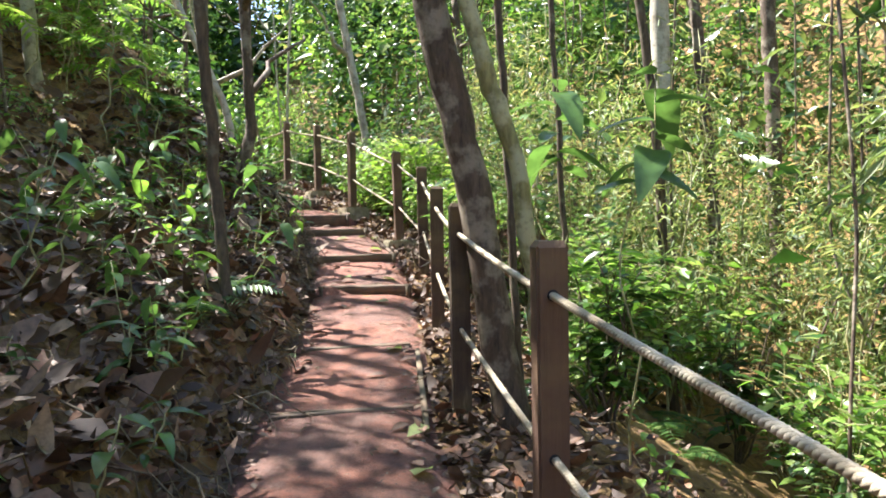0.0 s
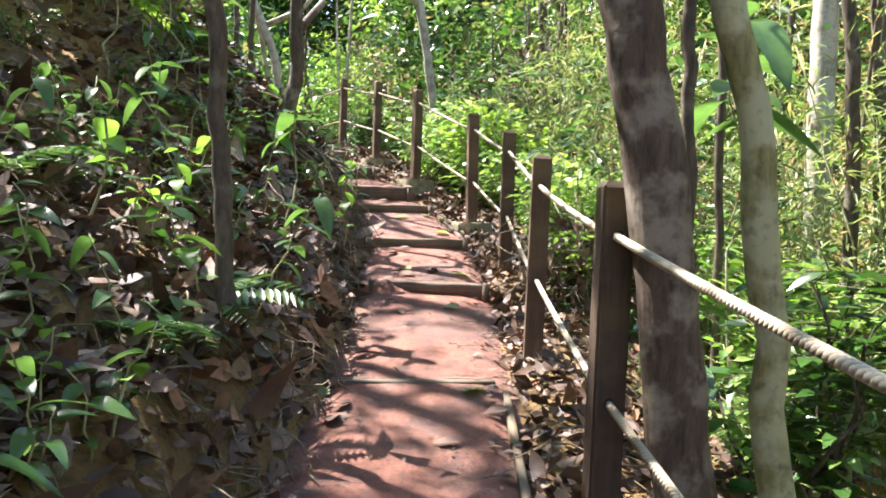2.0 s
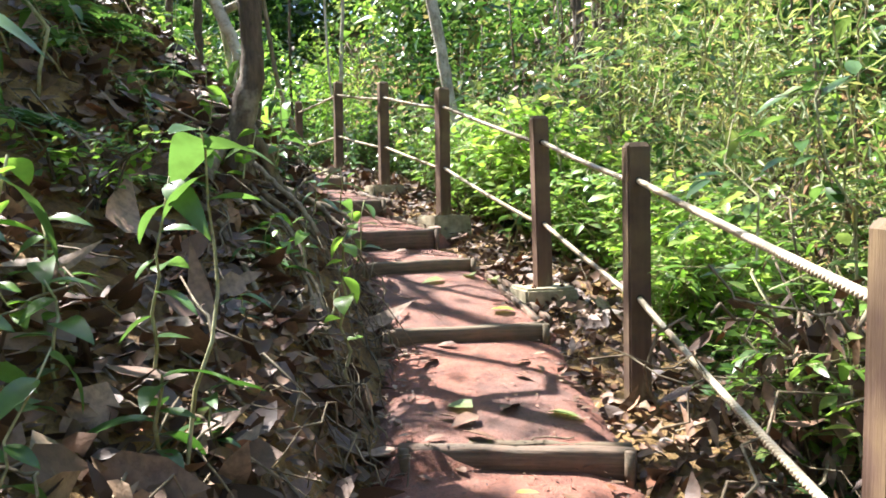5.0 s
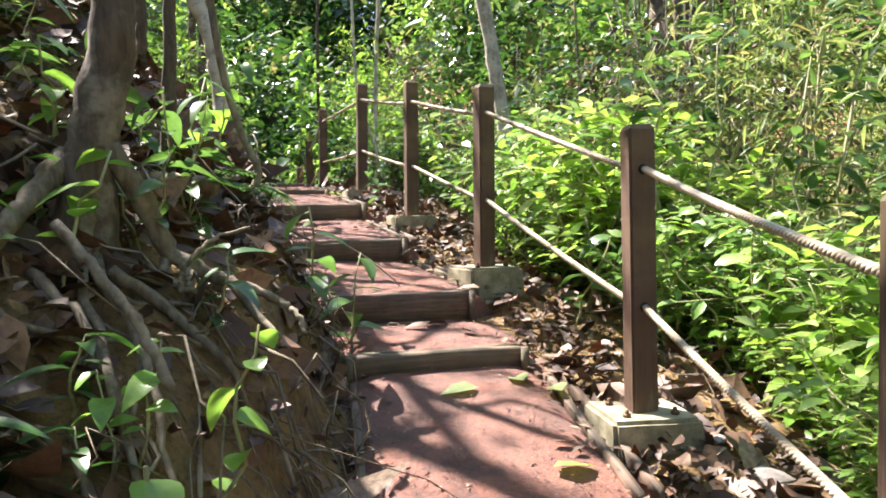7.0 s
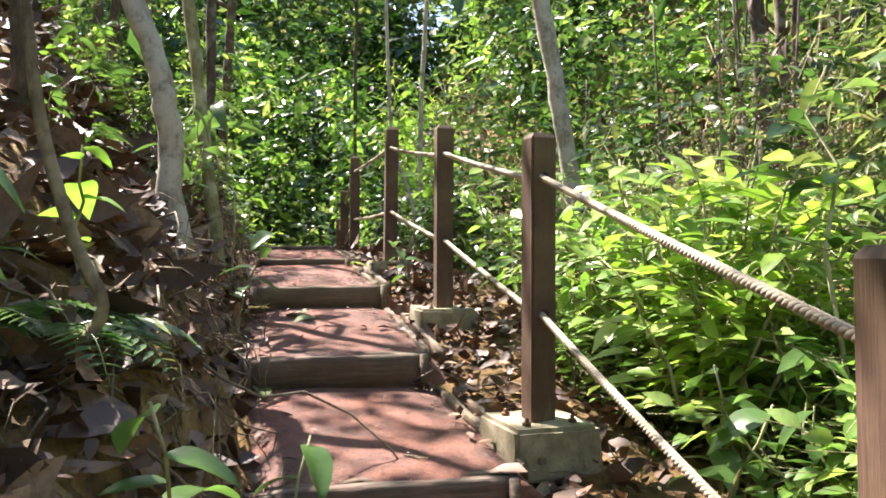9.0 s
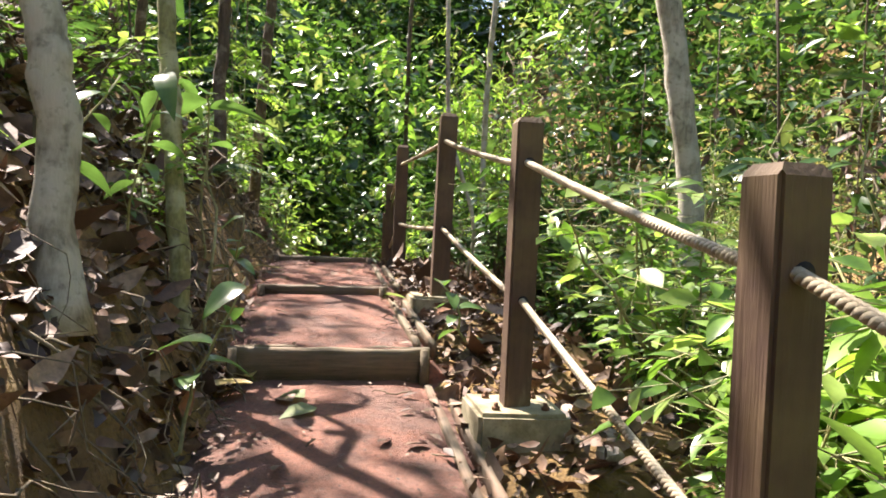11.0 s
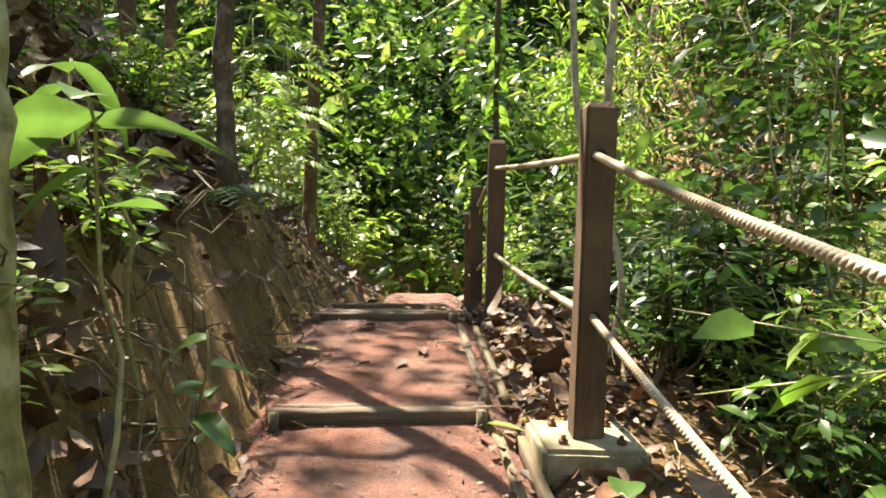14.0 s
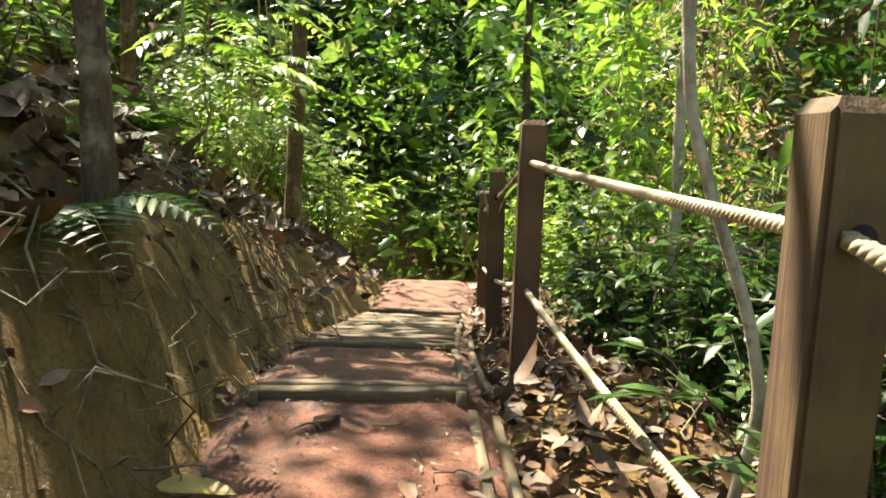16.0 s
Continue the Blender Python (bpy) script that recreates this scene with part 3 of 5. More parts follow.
def make_tree(points, r0, r1, mat, label, crown_at=None, variant=0, seed=0, limbs=3, buttress=0.0, category="tree", dense=False, bare=False):
    """points: base, knee, high point of the trunk; crown_at: height of the crown above the base."""
    base = np.array(points[0], float)
    base[2] = gz(base[0], base[1]) - 0.08
    thing = new("tree")
    thing.location = base
    pts = np.array([p for p in points], float)
    pts[0] = base
    up = pts[-1] - pts[-2]
    top = pts[-1] + up / max(up[2], 0.3) * max(0.5, (crown_at or 4.0) + base[2] - pts[-1][2])
    keys = np.vstack([pts, top]) - base
    t = np.linspace(0, len(keys) - 1, 26)
    line = np.stack([np.interp(t, np.arange(len(keys)), keys[:, k]) for k in range(3)], 1)
    line[1:-1] = (line[:-2] + 2 * line[1:-1] + line[2:]) / 4
    r = np.random.default_rng(seed)
    line[2:-1] += r.normal(0, 0.006, (len(line) - 3, 3))
    h = np.linalg.norm(line - line[0], axis=1)
    rad = r0 + (r1 - r0) * np.clip(h / max(h[-1], 1), 0, 1) + r0 * 0.5 * np.exp(-h / 0.12) + buttress * np.exp(-h / 0.25)
    rad = rad * (1 + 0.05 * np.sin(h * 9 + seed))
    part("trunk", tube(line, rad, 12), mat, thing, smooth=True)
    tip = line[-1]
    if crown_at:
        for k in range(limbs):
            a = k * 2.4 + seed
            start = line[-4 - k * 2]
            end = start + np.array([math.cos(a) * 1.3, math.sin(a) * 1.3, 1.0])
            part("limb", tube(bent(start, end, 8, 0.15, seed + k), np.linspace(rad[-4 - k * 2] * 0.7, 0.012, 8), 6), mat, thing)
        # the unseen crown's density is picked by where its shadow lands
        above = base[2] + tip[2] - 1.5
        fall = base[:2] + tip[:2] + above * np.array([-SUN_TO.x, -SUN_TO.y]) / SUN_TO.z
        off = near_path(fall[0], fall[1])[1][0]
        gap = -0.3 < off < 2.4 and (2.2 < fall[1] < 5.4 or 7.3 < fall[1] < 10.2)
        gap = gap or bare
        dense = dense or -1.0 < off < 0.9 and 5.4 < fall[1] < 7.3
        bank_light = -3.9 < fall[0] < -2.3 and 10.2 < fall[1] < 12.6
        reach = near_path(base[0], base[1])[1][0]
        open_side = reach > -2.6 and base[1] < 11.5 or reach > -8.5 and 3.5 < base[1] < 11.5 or bank_light
        c = part("crown", CROWNS[variant % 4] if dense else BARE[variant % 2] if gap else THIN[variant % 3] if open_side else CROWNS[variant % 4], None, thing)
        c.location, c.rotation_euler = tip + np.array([0, 0, 0.5]), (0, 0, seed * 1.7)
    return tagged(thing, label, category, "forest trees")


make_tree([(-0.5, 1.87, 0), (-0.58, 2.0, 1.55), (-0.62, 1.93, 2.6)], 0.042, 0.034, BARK_DARK, "slim dark-barked young tree on leaf-littered bank", 5.2, 0, 1)
# dense: full crowns out of view, added to shade the slope on the right
make_tree([(1.34, 1.12, 0), (1.135, 1.1, 1.59), (0.96, 1.08, 2.4)], 0.098, 0.08, BARK_BROWN, "leaning brown tree with pale lichen beside rope rail", 7.5, 1, 2, dense=True)
make_tree([(1.54, 0.92, 0), (1.37, 0.9, 1.67), (1.19, 0.9, 2.3)], 0.05, 0.04, BARK_GREEN, "thin leaning greenish-grey tree beside the rail", 6.0, 0, 3, dense=True)
make_tree([(1.42, 1.75, 0), (1.37, 1.75, 1.8), (1.34, 1.75, 2.6)], 0.027, 0.023, BARK_DARK, "slender dark upright sapling behind the rail", 5.0, 0, 4)
make_tree([(2.0, 3.5, 0), (1.94, 3.5, 2.1), (1.9, 3.5, 3)], 0.028, 0.024, BARK_DARK, "slender dark upright sapling behind the rail", 5.0, 1, 5)
make_tree([(3.7, 6.4, 0), (3.62, 6.4, 1.9), (3.58, 6.4, 4)], 0.13, 0.11, BARK_PALE, "pale mottled tree trunk down the slope", 7.0, 2, 6)
make_tree([(3.03, 4.0, 0), (2.9, 4.0, 2.3), (2.78, 4.0, 3.3)], 0.05, 0.04, BARK_DARK, "thin dark tree trunk down the slope", 6.0, 3, 7)
make_tree([(5.7, 8.0, 0), (5.65, 8.0, 1.5), (5.56, 8.0, 4.3)], 0.11, 0.1, BARK_BROWN, "grey-brown tree trunk down the slope", 7.0, 0, 8)
make_tree([(-1.47, 5.74, 0), (-1.44, 5.78, 2.2), (-1.36, 5.8, 2.5), (-1.37, 5.8, 2.9)], 0.066, 0.045, BARK_BROWN, "brown tree with exposed spreading roots on bank", 6.0, 1, 9, buttress=0.05)
make_tree([(-2.87, 9.97, 0), (-3.06, 10.1, 3.02), (-3.2, 10.2, 3.6)], 0.045, 0.04, BARK_GREEN, "slim pale green mottled tree on the cut bank", 6.5, 2, 10)
make_tree([(-4.43, 12.4, 0), (-4.46, 12.4, 3.6), (-4.45, 12.42, 4.4)], 0.05, 0.045, BARK_BROWN, "slim brown tree on top of cut bank", 6.0, 3, 11, buttress=0.02)
make_tree([(-0.68, 12.6, 0), (-0.83, 12.55, 3.2), (-0.98, 12.5, 4.1)], 0.085, 0.075, BARK_PALE, "pale smooth leaning tree beyond the rope rail", 7.0, 0, 12)
make_tree([(-3.86, 15.0, 0), (-3.89, 15.0, 4.3), (-3.87, 15.0, 5)], 0.026, 0.02, BARK_DARK, "slender leafy sapling beside the rail", 5.5, 2, 13)
# bare: unseen crown thinned out to let sun onto the treads
make_tree([(-2.5, 8.9, 0), (-2.55, 8.93, 2.98), (-2.6, 8.93, 3.25), (-2.77, 8.93, 3.65)], 0.062, 0.05, BARK_PALE, "pale peeling tree trunk on the bank", 6.5, 1, 14, buttress=0.02, bare=True)
make_tree([(-2.62, 8.0, 0), (-2.6, 8.0, 3.2), (-2.58, 8.0, 4)], 0.035, 0.03, BARK_DARK, "thin dark tree trunk on the bank", 5.0, 2, 15)
make_tree([(-1.62, 6.5, 0), (-1.58, 6.5, 2.5), (-1.55, 6.5, 3.4)], 0.026, 0.022, BARK_DARK, "thin dark tree trunk on the bank", 6.0, 3, 16)
make_tree([(-2.95, 15.0, 0), (-2.98, 15.0, 4.0), (-2.9, 15.0, 5.2)], 0.034, 0.028, BARK_PALE, "slim pale upright tree beyond the rope rail", 6.5, 0, 17)
# added trees whose dense, unseen crowns darken the left bank
for x, y, var in ((-3.7, -1.4, 0), (-3.9, 0.9, 1), (-5.0, -0.4, 0), (-4.3, 2.0, 3)):
    z = gz(x, y)
    make_tree([(x, y, 0), (x + 0.05, y, z + 2), (x + 0.15, y + 0.1, z + 3.4)], 0.05, 0.04, BARK_DARK, "dark slender shade tree added high on the littered bank", 4.4, var, int(40 + y * 5), dense=True)
# added upslope for their shadows on path and bank; crowns stay out of view
for x, y, var in ((-8.2, 15.2, 1), (-7.4, 17.4, 2), (-9.4, 17.0, 3), (-6.6, 7.6, 0), (-5.4, 7.1, 1), (-8.8, 13.9, 2), (-9.4, 15.8, 3)):
    z = gz(x, y)
    make_tree([(x, y, 0), (x + 0.1, y, z + 2), (x + 0.2, y + 0.1, z + 4)], 0.09, 0.07, BARK_BROWN, "brown shade tree added high on the slope", 5.5, var, int(20 + x * -3))
for k in range(34):
    r = random.Random(300 + k)
    right = k % 2
    s = r.uniform(3, 33)
    d = r.uniform(3.2, 13) if right else -r.uniform(2.0, 9)
    x, y, _, _ = at_path(s, d)
    lx, ly = r.uniform(-0.3, 0.3), r.uniform(-0.3, 0.3)
    if not right and 11 < y < 20 and d > -4.5:
        continue
    z = gz(x, y)
    rad = r.uniform(0.03, 0.11)
    make_tree([(x, y, 0), (x + lx * 0.5, y + ly * 0.5, z + 2), (x + lx, y + ly, z + 4)], rad, rad * 0.8, r.choice([BARK_DARK, BARK_BROWN, BARK_PALE, BARK_BROWN]),
              "forest tree trunk standing among dense undergrowth", r.uniform(5.5, 7.5), k, 30 + k, 2)

# ---- shrubs and seedlings ----


def shrub_parts(seed, stems, height, spread_r, per, length, width, bend=0.3):
    """Stems and the leaves along them, as two meshes."""
    r = np.random.default_rng(seed)
    tubes, pos, way = [], [], []
    for k in range(stems):
        a = r.uniform(0, 2 * np.pi)
        lean = r.uniform(0.2, 1.0) * spread_r
        tip = np.array([math.cos(a) * lean, math.sin(a) * lean, height * r.uniform(0.6, 1.0)])
        line = bent((0, 0, -0.05), tip, 9, 0.12, seed * 31 + k)
        line[:, 2] += bend * height * 0.2 * np.sin(np.linspace(0, np.pi, 9))
        tubes.append(tube(line, np.linspace(0.012, 0.003, 9), 5))
        for q in range(per):
            f = 0.25 + 0.75 * (q + r.uniform(0, 0.8)) / per
            p = np.array([np.interp(f, np.linspace(0, 1, 9), line[:, c]) for c in range(3)])
            b = r.uniform(0, 2 * np.pi)
            w = np.array([math.cos(b), math.sin(b), r.uniform(-0.25, 0.35)])
            n_side = r.integers(1, 4)
            if n_side > 1:
                tubes.append(tube(np.array([p, p + w * 0.12 * n_side]), [0.003, 0.0015], 3))
            for m in range(n_side):
                pos.append(p + w * 0.1 * (m + 0.3))
                way.append(w + r.normal(0, 0.45, 3) * np.array([1, 1, 0.5]))
    n = len(pos)
    nor = r.normal(0, 0.3, (n, 3)) + np.array([0, 0, 1.0])
    return join(*tubes), leaves(pos, way, nor, r.uniform(0.7, 1.25, n) * length, r.uniform(0.85, 1.15, n) * width, True, 0.25)


def shrub_kind(name, seed, mat, label, *shape):
    stems, blades = shrub_parts(seed, *shape)
    thing = new(name)
    tagged(part("branchwork", stems, BARK_DARK if seed % 2 else BARK_GREEN, thing), kind="stuff")
    tagged(part("foliage", blades, mat, thing), kind="stuff")
    thing.location = (0, 0, -60)
    return tagged(thing, label, "shrub", "undergrowth")


def fern_kind(seed):
    r = np.random.default_rng(seed)
    thing = new("fern")
    for k in range(9):
        a = k * 2 * np.pi / 9 + r.uniform(-0.3, 0.3)
        out = np.array([math.cos(a), math.sin(a), 0])
        t = np.linspace(0, 1, 16)
        L = r.uniform(0.4, 0.65)
        line = out * (t * L)[:, None] + np.array([0, 0, 1]) * (0.45 * t - 0.5 * t * t)[:, None] * L * 1.6
        side = np.array([-out[1], out[0], 0])
        pos, way, size = [], [], []
        for q in range(2, 16):
            for sg in (1, -1):
                pos.append(line[q]), way.append(side * sg + out * 0.35 + np.array([0, 0, -0.1]))
                size.append(0.15 * L / 0.5 * math.sin(math.pi * (0.12 + 0.85 * t[q])) + 0.012)
        size = np.array(size)
        n = len(pos)
        blades = leaves(pos, way, np.tile([0, 0, 1.0], (n, 1)) + r.normal(0, 0.15, (n, 3)), size, size * 0.26, False, 0.1)
        part("frond", join(tube(line, np.linspace(0.005, 0.0015, 16), 4), blades), LEAF_MID, thing)
    thing.location = (0, 0, -60)
    return tagged(thing, "green fern with arching fronds on forest floor", "fern", "ferns")


def pinnate_kind(seed):
    """A thin sapling with long drooping compound leaves at its top."""
    r = np.random.default_rng(seed)
    thing = new("pinnate_sapling")
    high = 1.9
    stem = bent((0, 0, -0.06), (0.12, 0.05, high), 10, 0.07, seed)
    part("stem", tube(stem, np.linspace(0.011, 0.005, 10), 6), BARK_GREEN, thing)
    for k in range(9):
        a = k * 2.4 + r.uniform(-0.3, 0.3)
        f = 0.5 + 0.5 * (k + 0.5) / 9
        p = np.array([np.interp(f, np.linspace(0, 1, 10), stem[:, c]) for c in range(3)])
        out, t = np.array([math.cos(a), math.sin(a), 0]), np.linspace(0, 1, 12)
        L = r.uniform(0.45, 0.7)
        line = p + out * (t * L)[:, None] + np.array([0, 0, 1]) * (0.45 * t - 0.65 * t * t)[:, None] * L
        side = np.array([-out[1], out[0], 0])
        pos, way = [], []
        for q in range(3, 12):
            for sg in (1, -1):
                pos.append(line[q]), way.append(side * sg + out * 0.6 + np.array([0, 0, -0.25]))
        n = len(pos)
        blades = leaves(pos, way, np.tile([0, 0, 1.0], (n, 1)) + r.normal(0, 0.25, (n, 3)), r.uniform(0.1, 0.16, n), r.uniform(0.035, 0.05, n), True, 0.2)
        part("compound_leaf", join(tube(line, np.linspace(0.004, 0.0015, 12), 4), blades), LEAF_LIME if k % 3 == 0 else LEAF_BRIGHT, thing)
    thing.location = (0, 0, -60)
    return tagged(thing, "thin sapling with drooping feathery yellow-green leaves", "sapling", "saplings on the slopes")


def bamboo_kind(seed, mat=None, label="thin bamboo clump with yellowish-green narrow leaves"):
    r = np.random.default_rng(seed)
    tubes, pos, way = [], [], []
    for k in range(5):
        a, lean = r.uniform(0, 6.3), r.uniform(0.1, 0.7)
        H = r.uniform(2.6, 4.2)
        line = bent((r.normal(0, 0.15), r.normal(0, 0.15), -0.1), (math.cos(a) * lean, math.sin(a) * lean, H), 12, 0.06, seed * 5 + k)
        tubes.append((line, tube(line, np.linspace(0.014, 0.004, 12), 6)))
        for q in range(95):
            f = r.uniform(0.18, 1)
            p = np.array([np.interp(f, np.linspace(0, 1, 12), line[:, c]) for c in range(3)]) + r.normal(0, 0.2, 3)
            for m in range(3):
                pos.append(p + r.normal(0, 0.05, 3)), way.append(r.normal(0, 1, 3) * np.array([1, 1, 0.4]) + np.array([0, 0, -0.35]))
    n = len(pos)
    thing = new("bamboo_clump")
    for _, geo in tubes:
        part("cane", geo, BARK_GREEN, thing)
    tagged(part("foliage", leaves(pos, way, r.normal(0, 0.5, (n, 3)) + np.array([0, 0, 1.0]), r.uniform(0.1, 0.18, n), r.uniform(0.018, 0.03, n), False, 0.25), mat or LEAF_BAMBOO, thing), kind="stuff")
    thing.location = (0, 0, -60)
    return tagged(thing, label, "bamboo", "undergrowth")


def broad_leaf(name, length, width, mat, droop=0.3, seed=0):
    """One broad pointed leaf along x with a midrib fold and a slightly wavy edge."""
    r = random.Random(seed)
    vs, ts = [], []
    n = 8
    for i in range(n):
        t = i / (n - 1)
        w = width * 0.5 * math.sin(math.pi * min(1, 0.03 + t ** 0.75 * 0.97)) ** 0.8
        for sd in (-1, -0.5, 0, 0.5, 1):
            vs.append((t * length, sd * w, -droop * length * t * t + 0.22 * abs(sd) * w + 0.06 * w * math.sin(7 * t + sd * 2 + seed)))
    for i in range(n - 1):
        for j in range(4):
            a = i * 5 + j
            ts += [(a, a + 5, a + 6), (a, a + 6, a + 1)]
    return mesh_from(name, np.array(vs), np.array(ts), mat, True)


def plant_kind(name, seed, mat, label, high, count, length, width, lean=0.15, start=0.35):
    """A small plant: one stem and single leaves on stalks."""
    r = np.random.default_rng(seed)
    thing = new(name)
    a = r.uniform(0, 6.3)
    line = bent((0, 0, -0.06), (math.cos(a) * lean, math.sin(a) * lean, high), 9, 0.1, seed)
    part("stem", tube(line, np.linspace(0.007, 0.003, 9), 6), BARK_GREEN, thing)
    shapes = [broad_leaf("leaf", length * f, width * f, mat, 0.18 + 0.2 * q, seed + q) for q, f in enumerate((0.75, 0.9, 1.05, 1.2))]
    for k in range(count):
        f = start + (1 - start) * (k + 0.7) / count
        p = np.array([np.interp(f, np.linspace(0, 1, 9), line[:, c]) for c in range(3)])
        yaw = k * 2.4 + r.uniform(-0.4, 0.4)
        o = part("leaf", shapes[k % 4], None, thing)
        o.location, o.rotation_euler = p, (r.uniform(-0.3, 0.3), r.uniform(-0.45, 0.35), yaw)
    thing.location = (0, 0, -60)
    return tagged(thing, label, "plant", "seedlings on the forest floor")


def scatter(kinds, count, s_range, d_range, scale, seed, keep=None, sink=0.03):
    """Copies of the kinds over a stretch of the slopes."""
    r = random.Random(seed)
    for _ in range(count):
        for _try in range(30):
            s, d = s_of_y(r.uniform(*s_range)), r.uniform(*d_range)
            x, y, _, _ = at_path(s, d)
            if keep is None or keep(x, y, d):
                break
        k = r.choice(kinds)
        f = r.uniform(*scale)
        o = copy_thing(k, pose(x, y, gz(x, y) - sink, r.uniform(-12, 12), r.uniform(-12, 12), r.uniform(0, 360)) @ Matrix.Diagonal((f, f, f, 1)))


def retire(*kinds):
    """Removes the patterns from which the copies were made."""
    for k in kinds:
        for o in (*k.children_recursive, k):
            bpy.data.objects.remove(o)


# stems, height, spread, leaves per stem, leaf length and width
A = shrub_kind("shrub", 1, LEAF_MID, "leafy green shrub on the slope beyond the rail", 9, 1.3, 0.7, 16, 0.13, 0.055)
B = shrub_kind("shrub", 2, LEAF_BRIGHT, "sunlit yellow-green shrub on the slope beyond the rail", 10, 1.2, 0.75, 17, 0.12, 0.06)
C = shrub_kind("shrub", 3, LEAF_DARK, "dark green glossy-leaved shrub on the slope", 9, 1.5, 0.7, 17, 0.15, 0.065)
D = shrub_kind("shrub", 4, LEAF_MID, "tall loose green shrub on the slope", 8, 2.3, 0.9, 22, 0.14, 0.06)
LIME = shrub_kind("shrub", 6, LEAF_LIME, "sunlit lime-green shrub with broad leaves behind the rail", 9, 1.4, 0.75, 15, 0.17, 0.075)
G = shrub_kind("shrub", 5, LEAF_BRIGHT, "low bright green leafy shrub", 8, 0.7, 0.5, 11, 0.1, 0.055)
S1 = plant_kind("seedling", 6, LEAF_MID, "small broad-leaved green seedling among dead leaves", 0.32, 7, 0.12, 0.065)
S2 = plant_kind("seedling", 7, LEAF_BRIGHT, "small bright green seedling among dead leaves", 0.4, 6, 0.11, 0.075)
S3 = plant_kind("seedling", 8, LEAF_DARK, "small dark green seedling on the bank", 0.25, 8, 0.14, 0.05)
S4 = plant_kind("seedling", 9, LEAF_MID, "leggy green seedling with large drooping leaves", 0.65, 8, 0.145, 0.065, 0.25)
F1, F2 = fern_kind(1), fern_kind(2)
M1, M2, M3 = bamboo_kind(1), bamboo_kind(2), bamboo_kind(3)
# bright kinds up to y 10, dark ones beyond: leaf colour imitates sun and shade
scatter([A, B, C, D, B, B], 62, (1.5, 10), (1.7, 4.6), (0.7, 1.15), 11)
scatter([A, C, C, D, B, C], 66, (10, 22), (1.6, 4.6), (0.7, 1.15), 46)
scatter([G, B, B, G, A, S2], 46, (4, 10.3), (1.15, 2.2), (0.45, 0.75), 12)
scatter([C, S4, S1, A, C], 34, (10.3, 17), (1.15, 2.2), (0.4, 0.7), 47)
scatter([C, D, A], 36, (-6, 24), (4.2, 10), (0.9, 1.6), 13)
scatter([A, C, D], 32, (-6, 24), (-9, -2.8), (0.7, 1.3), 14)
scatter([S1, S2, S3, S4, S3], 110, (-3, 15), (-2.6, -0.8), (0.6, 1.15), 15)
scatter([S1, S3, S4, S2], 90, (-1.5, 7), (-2.4, -0.75), (0.6, 1.2), 25)
scatter([S1, S3, G, S2], 48, (8.5, 15.5), (-1.9, -0.85), (0.4, 0.8), 26)
scatter([G, S4, S1], 26, (-2, 15), (-3.2, -1.5), (0.5, 0.9), 22)
scatter([S1, S2, S3], 30, (-2, 5), (1.0, 2.2), (0.5, 0.9), 16)
scatter([F1, F2], 26, (-2, 16), (-2.4, -0.85), (0.5, 0.9), 17)
scatter([F1, F2], 30, (1, 17), (1.1, 2.6), (0.5, 1.0), 18)
scatter([M1, M2, M3], 26, (-1, 9), (2.6, 6.5), (0.8, 1.15), 19)
scatter([M1, M2, M3], 8, (8, 20), (3.5, 7.5), (0.8, 1.1), 20)
# bright kinds lighten the shaded hollow at the path's end by leaf colour
scatter([B, D, A, B, LIME], 34, (17, 26), (-6, 6), (0.8, 1.4), 21, lambda x, y, d: abs(d) > 1.4)
scatter([B, A, LIME], 16, (18.5, 23.5), (-3, 2.5), (0.8, 1.2), 48, lambda x, y, d: abs(d) > 1.1)

# ---- plants that stand out ----


def stand(kind, x, y, top, high, turn=0.0):
    """A copy of a plant kind whose stem tops out at the height top."""
    z = gz(x, y) - 0.02
    f = min(1.3, max(0.4, (top - z) / high))
    return copy_thing(kind, pose(x, y, z, 0, 0, turn) @ Matrix.Diagonal((f, f, f, 1)))


HEART = plant_kind("seedling", 21, LEAF_BRIGHT, "young plant with pale green heart-shaped leaves on bank", 0.5, 6, 0.078, 0.07, 0.2)
BIG = plant_kind("broadleaf_sapling", 22, LEAF_MID, "sapling with very large green drooping leaves", 2.0, 9, 0.32, 0.14, 0.25, 0.78)
MIDL = plant_kind("seedling", 23, LEAF_MID, "seedling with broad blue-green leaves on earth bank", 0.45, 7, 0.14, 0.07, 0.2)
TALL = plant_kind("leafy_sapling", 24, LEAF_BRIGHT, "slender sapling with bright yellow-green leaves", 3.0, 46, 0.2, 0.085, 0.15)
PAIR = plant_kind("seedling", 26, LEAF_MID, "leggy seedling topped by a few long leaves", 0.8, 4, 0.15, 0.055, 0.1, 0.85)
HIGHL = plant_kind("seedling", 25, LEAF_MID, "tall seedling with a few large flat leaves", 1.0, 5, 0.2, 0.1, 0.08, 0.72)
